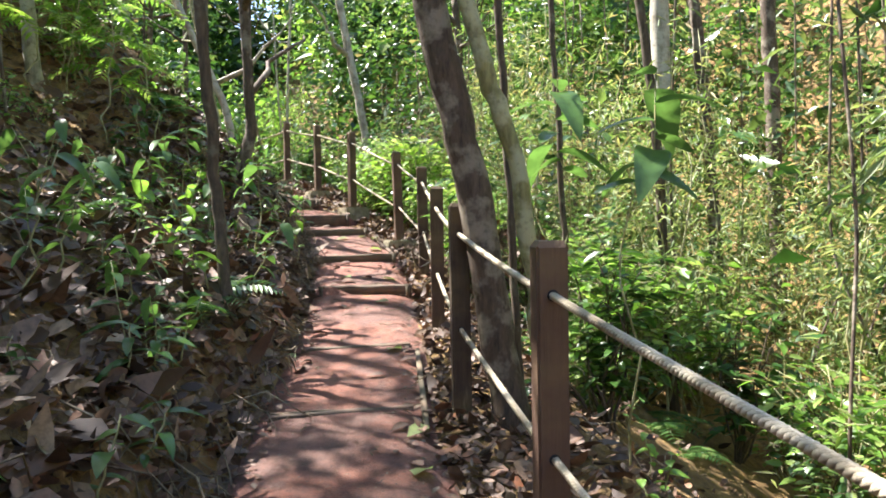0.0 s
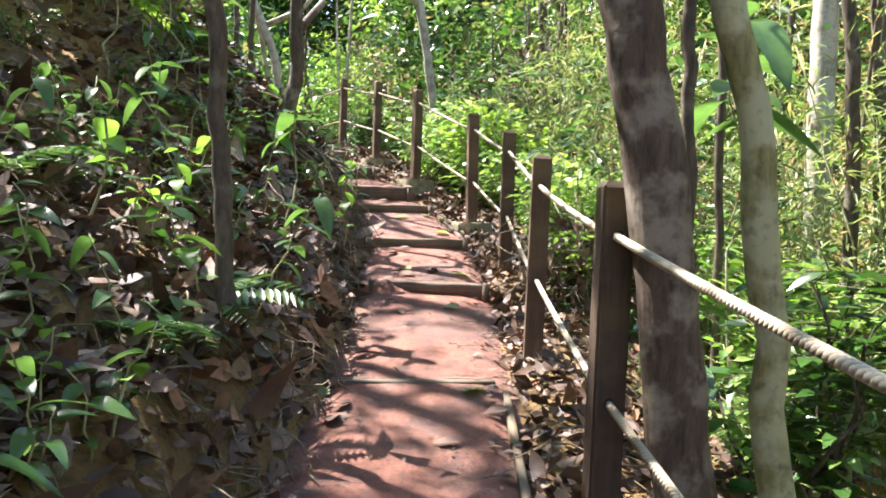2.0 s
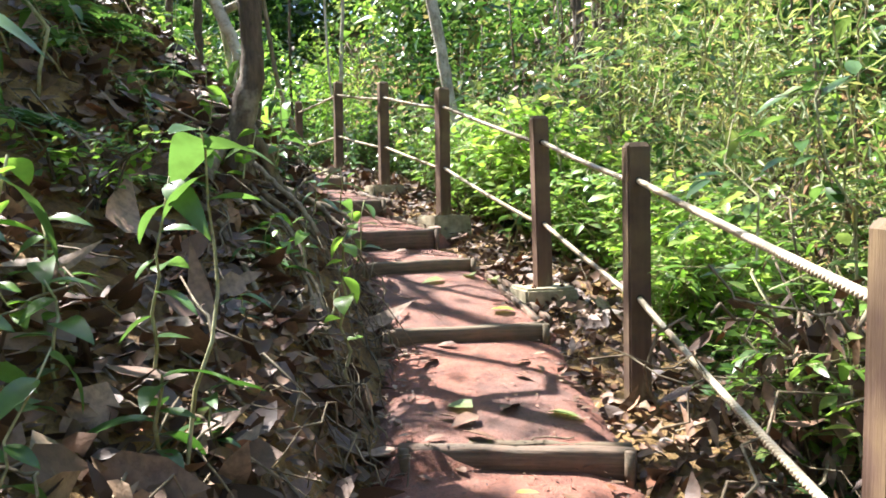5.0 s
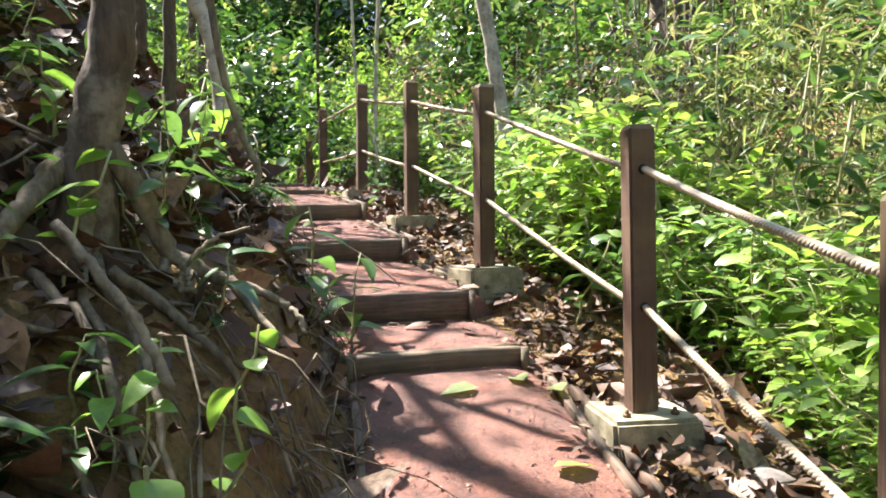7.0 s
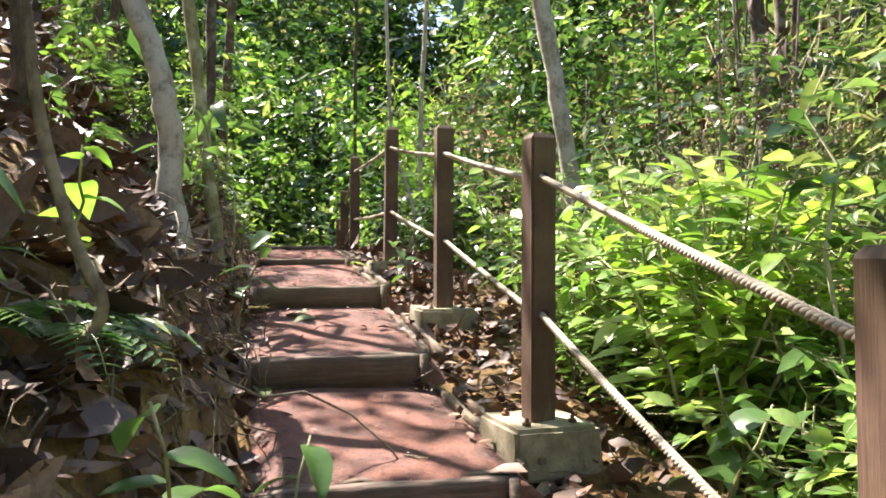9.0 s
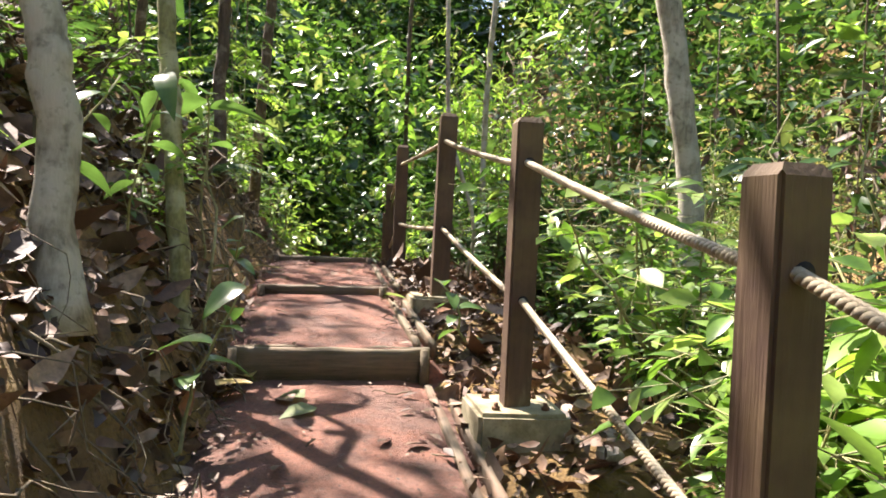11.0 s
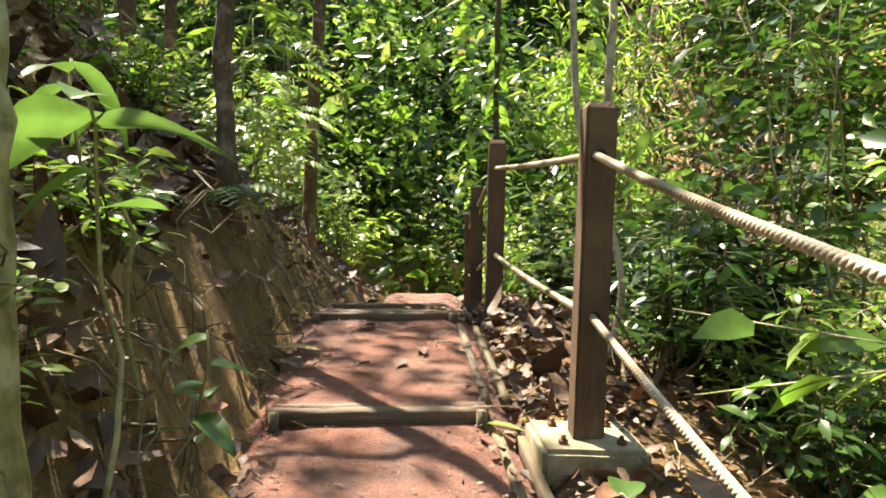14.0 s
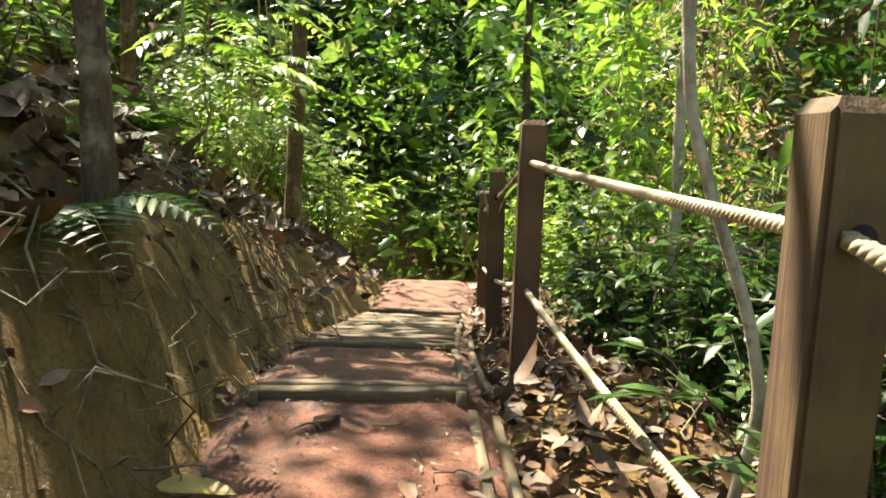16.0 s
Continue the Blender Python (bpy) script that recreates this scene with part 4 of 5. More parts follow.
for kind, x, y, top, high, turn in ((HEART, -0.72, 4.93, 1.82, 0.5, 10), (HEART, -0.85, 5.15, 1.72, 0.5, 130), (MIDL, -1.21, 7.03, 2.1, 0.45, 40),
                                    (MIDL, -1.1, 7.25, 1.98, 0.45, 200), (MIDL, -3.25, 10.8, 2.7, 0.45, 80), (PAIR, -3.3, 10.64, 3.42, 0.8, 30),
                                    (HIGHL, -0.68, 3.45, 1.95, 1.0, 60), (HIGHL, -1.15, 2.7, 2.1, 1.0, 190), (HIGHL, -1.3, 3.3, 2.25, 1.0, 300), (HEART, -0.95, 2.3, 1.7, 0.5, 20), (HEART, -1.25, 1.9, 1.9, 0.5, 75), (HIGHL, -2.95, 10.3, 3.3, 1.0, 110), (MIDL, -2.45, 9.35, 2.45, 0.45, 150), (S2, -0.57, 1.86, 1.36, 0.4, 0), (BIG, 1.78, 0.62, 2.1, 2.0, 200), (BIG, 2.15, 2.8, 2.6, 2.0, 60),
                                    (MIDL, -0.05, 7.9, 2.0, 0.45, 90), (MIDL, 0.1, 8.3, 1.95, 0.45, 10), (S1, -1.8, 10.9, 2.4, 0.32, 0),
                                    (TALL, -4.36, 15.75, 5.0, 3.0, 0), (TALL, -3.95, 15.05, 4.5, 3.0, 140)):
    stand(kind, x, y, top, high, turn)
for x, y, f, turn in ((0.0, 9.3, 1.1, 0), (0.2, 9.6, 1.25, 100), (0.5, 9.7, 1.2, 220), (0.75, 9.1, 1.0, 300), (0.9, 7.6, 0.8, 20)):
    copy_thing(B, pose(x, y, gz(x, y) - 0.03, 0, 0, turn) @ Matrix.Diagonal((f, f, f * 1.1, 1)))
for x, y, f, turn in ((0.25, 8.75, 1.0, 0), (0.4, 8.9, 1.1, 140), (0.15, 9.2, 1.15, 250), (0.75, 8.5, 0.9, 70), (1.1, 7.2, 0.8, 40), (1.3, 6.2, 0.8, 190)):
    copy_thing(LIME, pose(x, y, gz(x, y) - 0.03, 0, 0, turn) @ Matrix.Diagonal((f, f, f, 1)))
# pinnate saplings and lime bamboo over the bank, and behind the rail
P1 = pinnate_kind(3)
YB = bamboo_kind(7, LEAF_LIME, "tall tuft of lime-green grassy bamboo")
for x, y, f, turn in ((-2.95, 15.4, 0.85, 0),):
    copy_thing(YB, pose(x, y, gz(x, y) - 0.05, 0, 0, turn) @ Matrix.Diagonal((f, f, f, 1)))
scatter([P1], 9, (4.0, 10.0), (-3.4, -2.0), (0.8, 1.1), 41)
scatter([P1, LIME], 9, (-2.5, 3.0), (-4.6, -2.2), (0.8, 1.3), 42)
scatter([P1], 6, (14.5, 18.0), (-2.2, -1.0), (0.9, 1.25), 43)
scatter([TALL, LIME, B], 8, (4.0, 10.0), (-4.6, -2.6), (0.7, 1.0), 44)
scatter([C, A, D], 16, (-4, 3), (-7, -3.6), (0.7, 1.1), 45)
scatter([B], 7, (9.0, 10.6), (1.45, 2.4), (0.85, 1.15), 31)
scatter([TALL], 9, (14, 22), (1.2, 4.5), (0.7, 1.0), 32)
scatter([BIG], 4, (1, 6), (1.9, 3.4), (0.5, 0.8), 33)
scatter([MIDL, S4], 18, (6, 16), (1.15, 2.2), (0.6, 0.9), 34)
scatter([BIG], 6, (6, 16), (2.1, 2.8), (0.35, 0.45), 35)

# ---- far woods ----


def make_woods():
    """Leaf masses on the far slopes and in the distance, with gaps."""
    r = np.random.default_rng(99)
    n = 44000
    x, y = r.uniform(-26, 24, n), r.uniform(-14, 46, n)
    s, d = near_path(x, y)
    far = np.hypot(x + 1, y - 5)
    h = r.beta(1.0, 1.4, n) * (2.8 + 0.16 * far)
    edge = np.where(d > 0, d - 4.3, -d - 3.6 - 1.6 * smooth(6, 9, y) * (1 - smooth(14, 17, y)))
    edge = np.where(y > 22, np.maximum(edge, y - 22), edge)
    keep = (edge > 0) & (r.uniform(0, 1, n) < np.clip(0.3 + edge * 0.12, 0, 1)) & (0.7 * waves(x + 0.4 * h, y - 0.3 * h, 0.6, 60) + waves(x + 0.4 * h, y - 0.3 * h, 1.5, 61) + 0.6 * waves(x - h, y + h, 2.9, 62) > 0.0)
    x, y, h = x[keep], y[keep], h[keep]
    per = 26
    lobe = np.repeat(0.3 + 0.012 * np.hypot(x + 1, y - 5), per)
    x, y, h = np.repeat(x, per) + r.normal(0, 1, len(x) * per) * lobe, np.repeat(y, per) + r.normal(0, 1, len(y) * per) * lobe, np.repeat(h, per) + r.normal(0, 0.5, len(h) * per) * lobe
    ok = h > 0.02
    x, y, h = x[ok], y[ok], h[ok]
    dist = np.hypot(x + 1, y - 5)
    z = ground(x, y) + h
    m = len(x)
    way, nor = wild(m, r, 0.1)
    size = (0.085 + 0.006 * dist) * np.exp(r.normal(0, 0.5, m))
    pos = np.stack([x, y, z], 1)
    # broad patches of leaf colour paint sunlit and shaded parts of the woods
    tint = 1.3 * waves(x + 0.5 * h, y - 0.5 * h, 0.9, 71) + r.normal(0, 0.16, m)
    for mat, sel, lab in ((LEAF_DARK, tint < 0.0, "shade-toned dark green leaves of dense far forest undergrowth"), (LEAF_FAR, (tint >= 0.0) & (tint < 0.22), "haze-toned pale grey-green leaves of far forest undergrowth"), (LEAF_MID, (tint >= 0.22) & (tint < 0.5), "green leaves of dense far forest undergrowth"),
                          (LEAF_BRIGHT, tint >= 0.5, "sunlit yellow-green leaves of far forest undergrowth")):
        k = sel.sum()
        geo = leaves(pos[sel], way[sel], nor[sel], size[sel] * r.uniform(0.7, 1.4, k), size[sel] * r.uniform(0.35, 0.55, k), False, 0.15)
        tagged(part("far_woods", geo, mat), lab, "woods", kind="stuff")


make_woods()

# ---- fallen leaves, roots, twigs ----


def make_litter():
    r = np.random.default_rng(5)
    n = 44000
    s = np.interp(r.uniform(-6, 20, n), PY, S_FINE)
    side = r.uniform(0, 1, n)
    d = np.where(side < 0.62, -0.48 - r.gamma(1.3, 0.9, n), 0.52 + r.gamma(1.2, 0.55, n))
    x, y, _, _ = at_path(s, d)
    z = ground(x, y)
    slope = (ground(x - 0.1, y) - ground(x + 0.1, y)) / 0.2
    keep = r.uniform(0, 1, n) > 0.2 * smooth(0.9, 2.2, np.abs(slope))
    hollow = (d < -0.5) & (d > -1.15) & (y > 5.1) & (y < 6.5)
    keep &= ~hollow | (r.uniform(0, 1, n) < 0.3)
    face = (d < -0.5) & (d > -0.92) & (y > 10.6)
    keep &= ~face | (r.uniform(0, 1, n) < 0.1)
    x, y, z, slope = x[keep], y[keep], z[keep], slope[keep]
    m = len(x)
    way = r.normal(0, 1, (m, 3)) * np.array([1, 1, 0.3])
    nor = np.stack([slope, 0 * slope, np.ones(m)], 1) + r.normal(0, 0.75, (m, 3))
    size = 0.035 + r.gamma(2.0, 0.028, m) + 0.1 * (r.uniform(0, 1, m) > 0.91)
    size = np.where(near_path(x, y)[1] > 0, size * 0.72, size)
    pos = np.stack([x, y, z + 0.01 + r.uniform(0, 0.06, m)], 1)
    geo = leaves(pos - unit(way) * size[:, None] * 0.5, way, nor, size, size * r.uniform(0.3, 0.65, m), True, r.normal(0.1, 0.5, m)[:, None])
    tagged(part("leaf_litter", geo, LITTER), "curled brown dead leaves covering the forest floor", "leaf litter", kind="stuff")
    # crumbs on the path
    n = 6500
    s = np.interp(r.uniform(-3, 18, n), PY, S_FINE)
    d = np.sign(r.normal(0, 1, n)) * np.clip(np.abs(r.normal(0.46, 0.17, n)), 0, 0.64)
    x, y, _, _ = at_path(s, d)
    way = r.normal(0, 1, (n, 3)) * np.array([1, 1, 0.12])
    size = r.uniform(0.01, 0.035, n) + 0.06 * (r.uniform(0, 1, n) > 0.8) * (np.abs(d) > 0.35)
    z = path_z(s) + 0.014 - 0.09 * smooth(0.42, 0.6, np.abs(d))
    geo = leaves(np.stack([x, y, z], 1), way, np.tile([0, 0, 1.0], (n, 1)) + r.normal(0, 0.15, (n, 3)), size, size * 0.4, False, 0.05)
    k = 6500
    s = np.interp(r.uniform(-3, 18, k), PY, S_FINE)
    d = r.uniform(-0.42, 0.42, k)
    x, y, _, _ = at_path(s, d)
    tiny = r.uniform(0.006, 0.03, k)
    way = r.normal(0, 1, (k, 3)) * np.array([1, 1, 0.1])
    geo = join(geo, leaves(np.stack([x, y, path_z(s) + 0.014], 1), way, np.tile([0, 0, 1.0], (k, 1)), tiny, tiny * r.uniform(0.15, 0.5, k), False, 0.05))
    tagged(part("leaf_crumbs", geo, LITTER), "small dry leaf fragments scattered on red path", "leaf litter", kind="stuff")


make_litter()


def make_rootlets():
    r = np.random.default_rng(8)
    tubes = []
    for k in range(520):
        s = s_of_y(r.uniform(-2, 15.5))
        d = -0.55 - r.uniform(0, 0.45)
        x, y, tx, ty = at_path(s, d)
        z = gz(x, y)
        along = r.normal(0, 0.25)
        end = np.array([x + ty * 0.22 + tx * along, y - tx * 0.22 + ty * along, 0])
        end[2] = gz(end[0], end[1]) + 0.01
        start = np.array([x, y, z + 0.03])
        line = bent(start, end, 8, 0.3, k)
        line[:, 2] += 0.05 * np.sin(np.linspace(0, np.pi, 8))
        tubes.append(tube(line, np.linspace(1, 0.5, 8) * r.uniform(0.002, 0.007), 4))
    for k in range(420):
        s = s_of_y(r.uniform(-3, 16))
        d = -0.7 - r.gamma(1.2, 0.8) if k % 3 else 0.95 + r.gamma(1.2, 0.6)
        x, y, _, _ = at_path(s, d)
        a, L = r.uniform(0, 6.3), r.uniform(0.2, 0.9)
        x2, y2 = x + math.cos(a) * L, y + math.sin(a) * L
        tubes.append(tube(bent((x, y, gz(x, y) + 0.03), (x2, y2, gz(x2, y2) + 0.05 + r.uniform(0, 0.12)), 7, 0.15, 900 + k), np.linspace(1, 0.5, 7) * r.uniform(0.003, 0.008), 4))
    tagged(part("twigs_and_rootlets", join(*tubes), ROOT), "pale dry twigs and bare rootlets on the bank", "twigs", kind="stuff")


make_rootlets()


def make_root(points, r0, r1, seed):
    pts = []
    for (x, y, lift) in points:
        pts.append((x, y, gz(x, y) + lift))
    keys = np.array(pts)
    t = np.linspace(0, len(keys) - 1, 18)
    line = np.stack([np.interp(t, np.arange(len(keys)), keys[:, k]) for k in range(3)], 1)
    line[1:-1] = (line[:-2] + 2 * line[1:-1] + line[2:]) / 4
    line[1:-1] += np.random.default_rng(seed).normal(0, 0.008, (16, 3))
    ob = part("tree_root", tube(line, np.linspace(r0, r1, 18), 8), ROOT, smooth=True)
    tagged(ob, "bare pale tree root crawling down the earth bank", "root", "roots on the bank")


for k in range(7):
    r = random.Random(700 + k)
    y0 = 5.8 + r.uniform(-0.6, 0.5)
    s = s_of_y(y0 - 0.1 * k % 0.7)
    d0 = -1.25 + r.uniform(-0.2, 0.2)
    pts = []
    for q in range(5):
        x, y, _, _ = at_path(s + (q * r.uniform(-0.22, 0.1)), d0 + q * 0.16)
        pts.append((x, y, 0.02 + r.uniform(-0.01, 0.05)))
    make_root(pts, r.uniform(0.008, 0.022), 0.004, k)

for k in range(3):
    r = random.Random(760 + k)
    s = s_of_y(5.8 + k * 0.11)
    run, pts = r.uniform(-0.28, 0.05), []
    for q in range(5):
        x, y, _, _ = at_path(s + q * run + r.uniform(-0.03, 0.03), -1.2 + q * 0.15)
        pts.append((x, y, 0.05 + r.uniform(0.0, 0.05) - 0.03 * (q == 4)))
    make_root(pts, r.uniform(0.012, 0.022), 0.005, 60 + k)

def make_big_root(points, r0, r1, seed, label="thick bare root arching over the dark earth bank"):
    """A root through given places in the air above the bank."""
    keys = np.array(points, float)
    t = np.linspace(0, len(keys) - 1, 26)
    line = np.stack([np.interp(t, np.arange(len(keys)), keys[:, k]) for k in range(3)], 1)
    for _ in range(2):
        line[1:-1] = (line[:-2] + 2 * line[1:-1] + line[2:]) / 4
    line[1:-1] += np.random.default_rng(seed).normal(0, 0.0025, (24, 3))
    rad = np.linspace(r0, r1, 26) * (1 + 0.12 * np.sin(np.arange(26) * 1.7 + seed))
    tagged(part("tree_root", tube(line, rad, 9), ROOT, smooth=True), label, "root", "roots on the bank")


make_big_root([(-1.42, 5.77, 2.22), *[(-1.327, 5.84, 2.055), (-1.307, 5.88, 1.966), (-1.283, 5.92, 1.854), (-1.219, 5.93, 1.82), (-1.149, 5.95, 1.777), (-1.075, 5.95, 1.762), (-1.017, 5.9, 1.711), (-0.951, 5.86, 1.658), (-0.871, 5.82, 1.605)]], 0.04, 0.01, 1)
make_big_root([(-1.283, 5.92, 1.854), (-1.276, 5.88, 1.792), (-1.302, 5.84, 1.742), (-1.325, 5.8, 1.684)], 0.022, 0.007, 2)
make_big_root([(-1.244, 5.93, 1.836), (-1.193, 5.9, 1.788), (-1.179, 5.87, 1.742), (-1.193, 5.84, 1.697)], 0.021, 0.009, 7)
make_big_root([(-1.087, 5.95, 1.767), (-0.933, 5.97, 1.699), (-0.866, 5.95, 1.663), (-0.827, 5.92, 1.6)], 0.017, 0.008, 8)
make_big_root([(-1.119, 5.7, 1.754), (-1.126, 5.72, 1.804), (-1.103, 5.75, 1.855), (-1.048, 5.8, 1.914), (-0.968, 5.85, 1.934)], 0.008, 0.005, 9, "thin pale curved stick over the roots")
make_big_root([(-1.5, 5.74, 2.15), (-1.5, 5.55, 2.0), (-1.47, 5.35, 1.86), (-1.4, 5.15, 1.72)], 0.04, 0.014, 3)
make_big_root([(-1.44, 5.75, 2.12), (-1.4, 5.68, 1.9), (-1.3, 5.62, 1.72), (-1.22, 5.6, 1.5)], 0.03, 0.01, 4)
make_big_root([(-1.6, 6.28, 2.12), (-1.47, 6.3, 2.1), (-1.34, 6.4, 2.08)], 0.036, 0.032, 5, "short cut log end sticking from the bank")
make_big_root([(-1.2, 5.28, 1.96), (-1.06, 5.25, 1.83), (-0.945, 5.2, 1.739), (-0.85, 5.17, 1.6)], 0.014, 0.012, 6, "straight pale dead stick leaning on the bank")

# ---- tangles of dead vines ----


def make_tangle(x, y, high, wide, seed, leafy=700):
    """Dead twigs and withered leaves hanging in a mass."""
    r = np.random.default_rng(seed)
    z = gz(x, y)
    thing = new("dead_vine_tangle")
    thing.location = (x, y, z)
    tubes = []
    for k in range(70):
        a = np.array([r.normal(0, wide * 0.5), r.normal(0, wide * 0.5), r.uniform(0, high)])
        b = a + np.array([r.normal(0, 0.35), r.normal(0, 0.35), r.normal(-0.3, 0.5)])
        b[2] = max(b[2], 0.0)
        tubes.append(tube(bent(a, b, 7, 0.25, seed * 99 + k), r.uniform(0.002, 0.007), 4))
    for k in range(3):
        tubes.append(tube(bent((r.normal(0, 0.1), r.normal(0, 0.1), -0.1), (r.normal(0, wide * 0.4), r.normal(0, wide * 0.4), high), 10, 0.1, seed + k), np.linspace(0.02, 0.008, 10), 6))
    tagged(part("twigwork", join(*tubes), ROOT, thing), kind="stuff")
    pos = np.stack([r.normal(0, wide * 0.5, leafy), r.normal(0, wide * 0.5, leafy), r.uniform(0.1, high, leafy)], 1)
    way = r.normal(0, 0.6, (leafy, 3)) + np.array([0, 0, -0.8])
    size = r.uniform(0.05, 0.16, leafy)
    tagged(part("withered_leaves", leaves(pos, way, r.normal(0, 1, (leafy, 3)), size, size * r.uniform(0.25, 0.5, leafy), True, r.normal(0, 0.3, leafy)[:, None]), LITTER, thing), kind="stuff")
    tagged(thing, "hanging tangle of brown withered leaves and dead vines", "dead vines", "tangles of dead vines")


for k, (x, y, h, w) in enumerate(((-3.0, 17.4, 4.2, 1.0), (-2.0, 17.6, 3.2, 0.9), (1.2, 11.9, 3.8, 1.0), (2.0, 10.8, 3.0, 0.9), (0.4, 13.6, 3.2, 1.0), (2.6, 8.2, 2.0, 0.8), (-2.2, 15.0, 1.6, 0.6), (1.4, 4.6, 0.7, 0.5))):
    make_tangle(x, y, h, w, 500 + k)

# ---- lianas ----


def make_liana(points, rad, seed, mat=None):
    keys = np.array(points, float)
    t = np.linspace(0, len(keys) - 1, 30)
    line = np.stack([np.interp(t, np.arange(len(keys)), keys[:, k]) for k in range(3)], 1)
    for _ in range(3):
        line[1:-1] = (line[:-2] + 2 * line[1:-1] + line[2:]) / 4
    ob = part("liana", tube(line, rad, 7), mat or BARK_PALE, smooth=True)
    tagged(ob, "thin pale woody vine hanging among the foliage", "vine", "hanging vines")


make_liana([(-2.75, 12.9, 6.5), (-2.65, 12.8, 3.5), (-2.55, 12.8, 3.18), (-2.43, 12.8, 2.86), (-2.38, 12.8, 2.61), (-2.45, 12.8, gz(-2.45, 12.8))], 0.018, 1)
make_liana([(-1.75, 7.05, 3.6), (-1.63, 7.04, 2.67), (-1.535, 7.06, 2.33), (-1.45, 7.09, 2.16), (-1.57, 7.04, 2.0), (-1.68, 7.0, 1.86)], 0.017, 2, ROOT)
for k in range(56):
    r = random.Random(800 + k)
    x, y, _, _ = at_path(s_of_y(r.uniform(1, 22)), r.uniform(2.8, 7) if k % 3 else -r.uniform(1.6, 4))
    z = gz(x, y)
    dx, dy = r.uniform(-0.8, 0.8), r.uniform(-0.8, 0.8)
    make_liana([(x, y, z - 0.05), (x + 0.2 * dx, y + 0.1 * dy, z + 1.0), (x + dx, y + 0.5 * dy, z + 2.2), (x + 0.6 * dx, y + dy, z + 5.5)], r.uniform(0.006, 0.014), k,
               r.choice([BARK_BROWN, BARK_DARK, ROOT]))

# ---- dead branches among the shrubs ----
def make_branch(x, y, z, turn, length, seed):
    """A bare forked branch, bent and tapering."""
    r = np.random.default_rng(seed)
    way = np.array([math.cos(turn), math.sin(turn), r.uniform(-0.15, 0.35)])
    start = np.array([x, y, z])
    main = bent(start, start + way * length, 12, 0.28, seed)
    tubes = [tube(main, np.linspace(0.011, 0.004, 12), 6)]
    for k in range(5):
        p = main[3 + k * 2 - (k > 3)]
        q = p + (way + r.normal(0, 0.7, 3)) * length * r.uniform(0.2, 0.4)
        tubes.append(tube(bent(p, q, 7, 0.25, seed * 7 + k), np.linspace(0.006, 0.002, 7), 5))
    thing = new("dead_branch")
    part("main_stem", tubes[0], ROOT, thing, smooth=True)
    for geo in tubes[1:]:
        part("twig", geo, ROOT, thing)
    tagged(thing, "bare pale dead branch caught among green shrubs", "branch", "dead branches")


for k in range(22):
    r = random.Random(860 + k)
    x, y, _, _ = at_path(s_of_y(r.uniform(5.5, 15)), r.uniform(1.5, 3.2))
    make_branch(x, y, gz(x, y) + r.uniform(0.02, 0.35), r.uniform(0, 6.3), r.uniform(0.7, 1.4), 870 + k)

# ---- drain pipe under the upper step ----
pipe = new("drain_pipe")
pipe.matrix_world = pose(-2.93, 10.17, 2.04, 0, 0, 28)
around = np.linspace(0, 2 * np.pi, 21)[:-1]
rings = [(0.0, 0.038), (0.0, 0.046), (0.55, 0.046)]
wall_v = np.array([(math.cos(a) * rr, yy, math.sin(a) * rr) for yy, rr in rings + [(0.5, 0.036)] for a in around])
wall_t = [t for i in (0, 1) for j in range(20) for t in ((i * 20 + j, i * 20 + (j + 1) % 20, (i + 1) * 20 + (j + 1) % 20), (i * 20 + j, (i + 1) * 20 + (j + 1) % 20, (i + 1) * 20 + j))]
wall_t += [t for j in range(20) for t in ((j, 60 + (j + 1) % 20, (j + 1) % 20), (j, 60 + j, 60 + (j + 1) % 20))]
part("pipe_wall", (wall_v, np.array(wall_t)), STONE, pipe, smooth=True)
# black disc that paints the darkness deep in the pipe
plug = tube([(0, 0.42, 0), (0, 0.46, 0)], [0.037, 0.037], 16)
part("silt_plug", plug, HOLE, pipe, "black plug painted as the shade inside pipe")
tagged(pipe, "grey drain pipe end in earth beside timber step", "pipe")

# ---- twigs lying on the treads ----
for k in range(70):
    r = random.Random(1500 + k)
    s = s_of_y(r.uniform(-1.5, 14))
    d = r.choice([-1, 1]) * min(0.5, abs(r.gauss(0.33, 0.16)))
    L = r.uniform(0.06, 0.2)
    line = bent((-L / 2, 0, 0.006), (L / 2, 0, 0.008), 7, 0.3, 1500 + k)
    line[:, 2] = np.clip(line[:, 2], 0.004, 0.02)
    ob = part("twig", tube(line, np.linspace(0.004, 0.002, 7), 5), ROOT)
    x, y, _, _ = at_path(s, d)
    ob.matrix_world = pose(x, y, float(path_z(s)) + 0.006 - 0.02 * float(smooth(0.3, 0.45, abs(d))), 0, 0, r.uniform(0, 360))
    tagged(ob, "thin dry twig lying on red clay path", "twig", "twigs on the path")

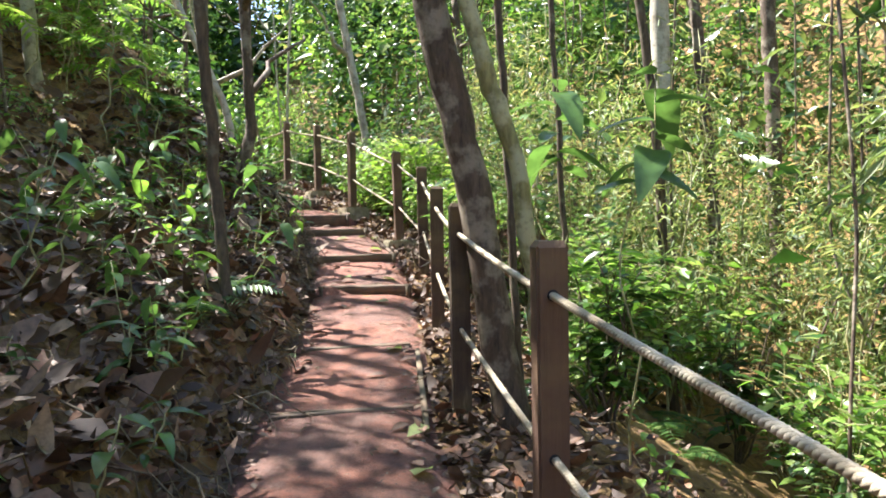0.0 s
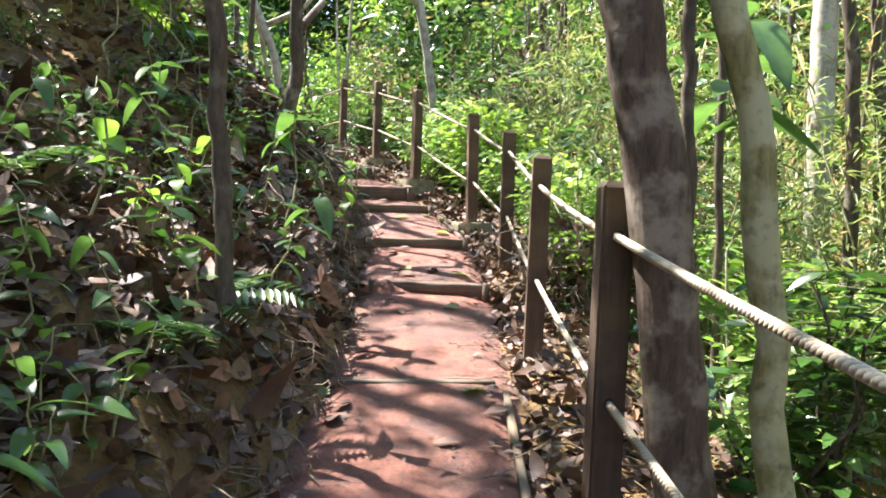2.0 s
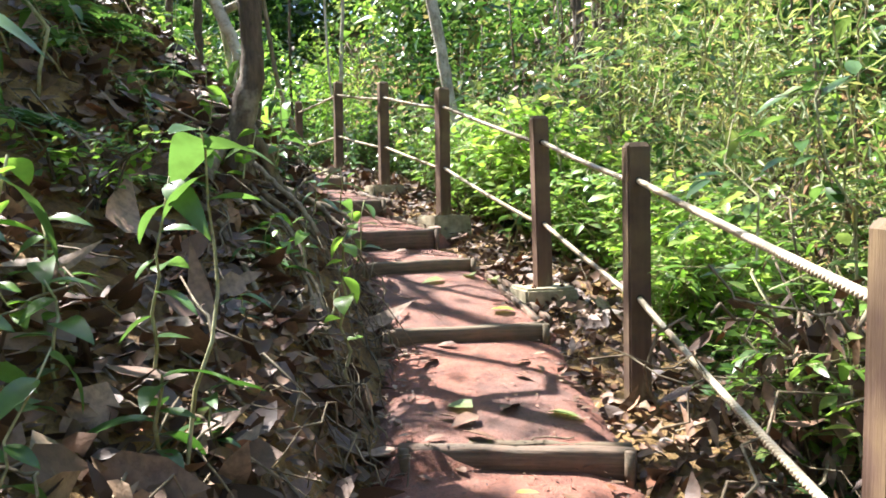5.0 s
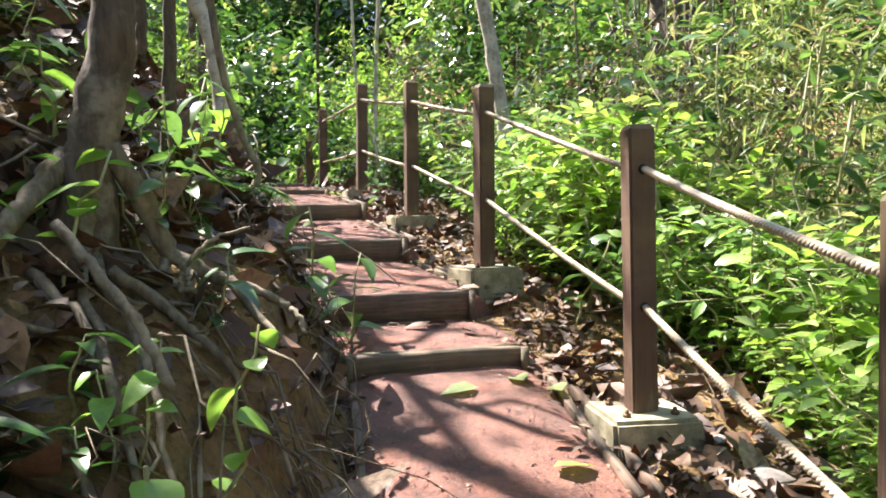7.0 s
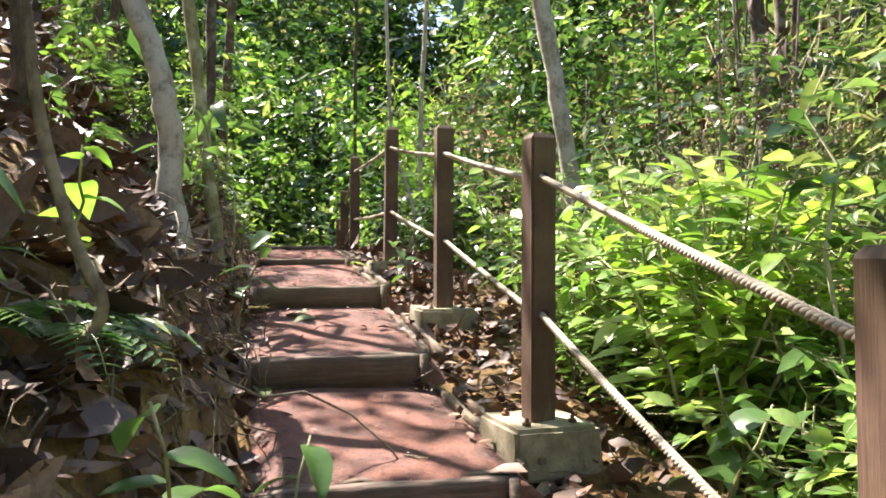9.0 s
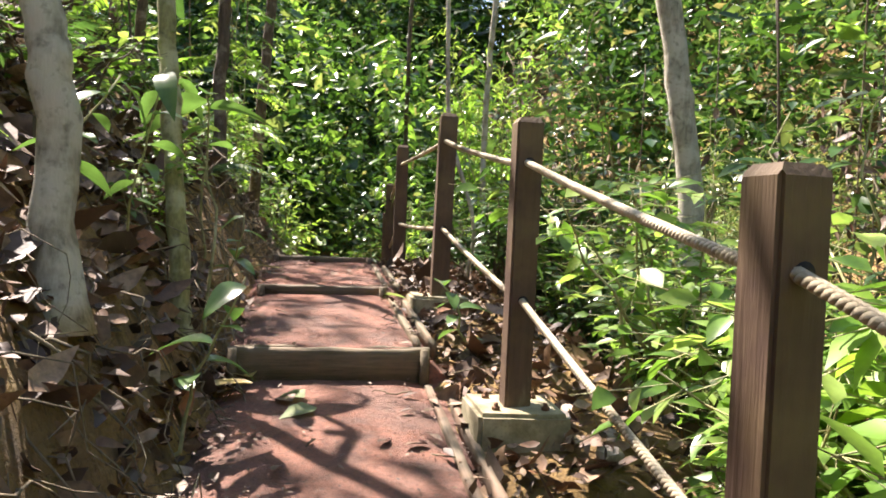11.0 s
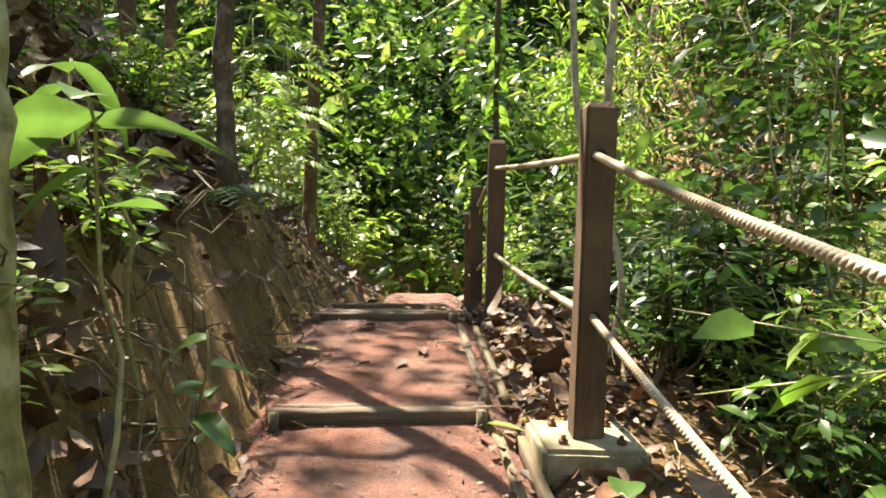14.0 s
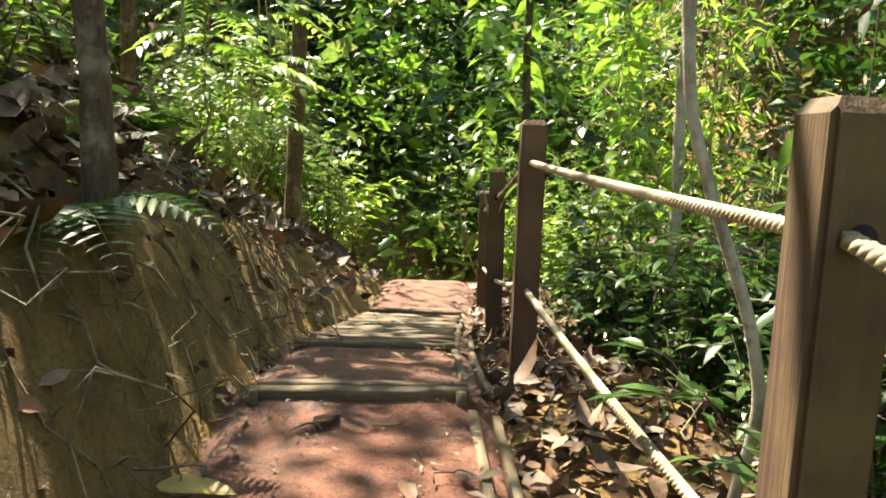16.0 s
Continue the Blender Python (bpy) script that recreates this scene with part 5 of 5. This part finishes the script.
# ---- single fallen leaves on and beside the path ----
LEAF_SHAPES = []
for k in range(6):
    r = np.random.default_rng(40 + k)
    L = 0.1 + 0.015 * k
    LEAF_SHAPES.append(mesh_from("fallen_leaf", *leaves([(-L / 2, 0, 0.012)], [(1, 0, 0.05)], [(0.1 * k - 0.25, 0.2, 1)], L, L * (0.4 + 0.04 * k), True, 0.18), LITTER if k < 5 else LEAF_BAMBOO))
for k in range(110):
    r = random.Random(1000 + k)
    s = s_of_y(r.uniform(-1, 15.5))
    d = r.choice([-1, 1]) * min(0.58, abs(r.gauss(0.4, 0.2)))
    x, y, _, _ = at_path(s, d)
    ob = part("fallen_leaf", LEAF_SHAPES[k % 6], None)
    ob.matrix_world = pose(x, y, float(path_z(s)) + 0.008 - 0.09 * float(smooth(0.45, 0.6, abs(d))), 0, 0, r.uniform(0, 360))
    tagged(ob, "curled dry yellow leaf lying on red path" if k % 6 == 5 else "curled dry brown leaf lying on red path", "leaf", "fallen leaves")

LEAF_YELLOW = leaf_material("yellowed_leaf", [(0.0, (0.42, 0.3, 0.08)), (1.0, (0.5, 0.38, 0.12))], 0.5, 0.2)
for k, (x, y, L, turn) in enumerate(((-2.62, 10.12, 0.3, 150), (-2.56, 10.05, 0.26, 215), (-3.93, 12.12, 0.24, 20), (0.07, 4.36, 0.09, 10))):
    s, d = near_path(x, y)
    ob = part("fallen_leaf", broad_leaf("fallen_leaf", L, L * 0.5, LEAF_YELLOW, 0.05, 60 + k), None)
    ob.matrix_world = pose(x, y, max(float(path_z(s[0])), gz(x, y)) + 0.03, 0, 0, turn)
    tagged(ob, "large yellowed dead leaf lying beside red path", "leaf", "fallen leaves")

# ---- stones at the foot of the rail ----
for k in range(16):
    r = random.Random(1300 + k)
    bm = bmesh.new()
    bmesh.ops.create_icosphere(bm, subdivisions=2, radius=1)
    for v in bm.verts:
        v.co *= 1 + 0.25 * noise.noise(v.co * 1.3 + Vector((k * 3.1, 0, 0)))
        v.co = Vector((v.co.x, v.co.y * 0.75, v.co.z * 0.5)) * r.uniform(0.035, 0.036) * (1 + (k % 4) * 0.5)
    x, y, _, _ = at_path(s_of_y(r.uniform(4.5, 12)), r.uniform(0.62, 1.15))
    ob = part("stone", bm, STONE)
    ob.matrix_world = pose(x, y, gz(x, y) + 0.015, 0, 0, r.uniform(0, 360))
    tagged(ob, "small rough grey-brown stone lying in leaf litter", "stone", "stones beside the path")

retire(A, B, C, D, G, LIME, P1, YB,  S1, S2, S3, S4, F1, F2, M1, M2, M3, HEART, BIG, MIDL, TALL, HIGHL, PAIR)
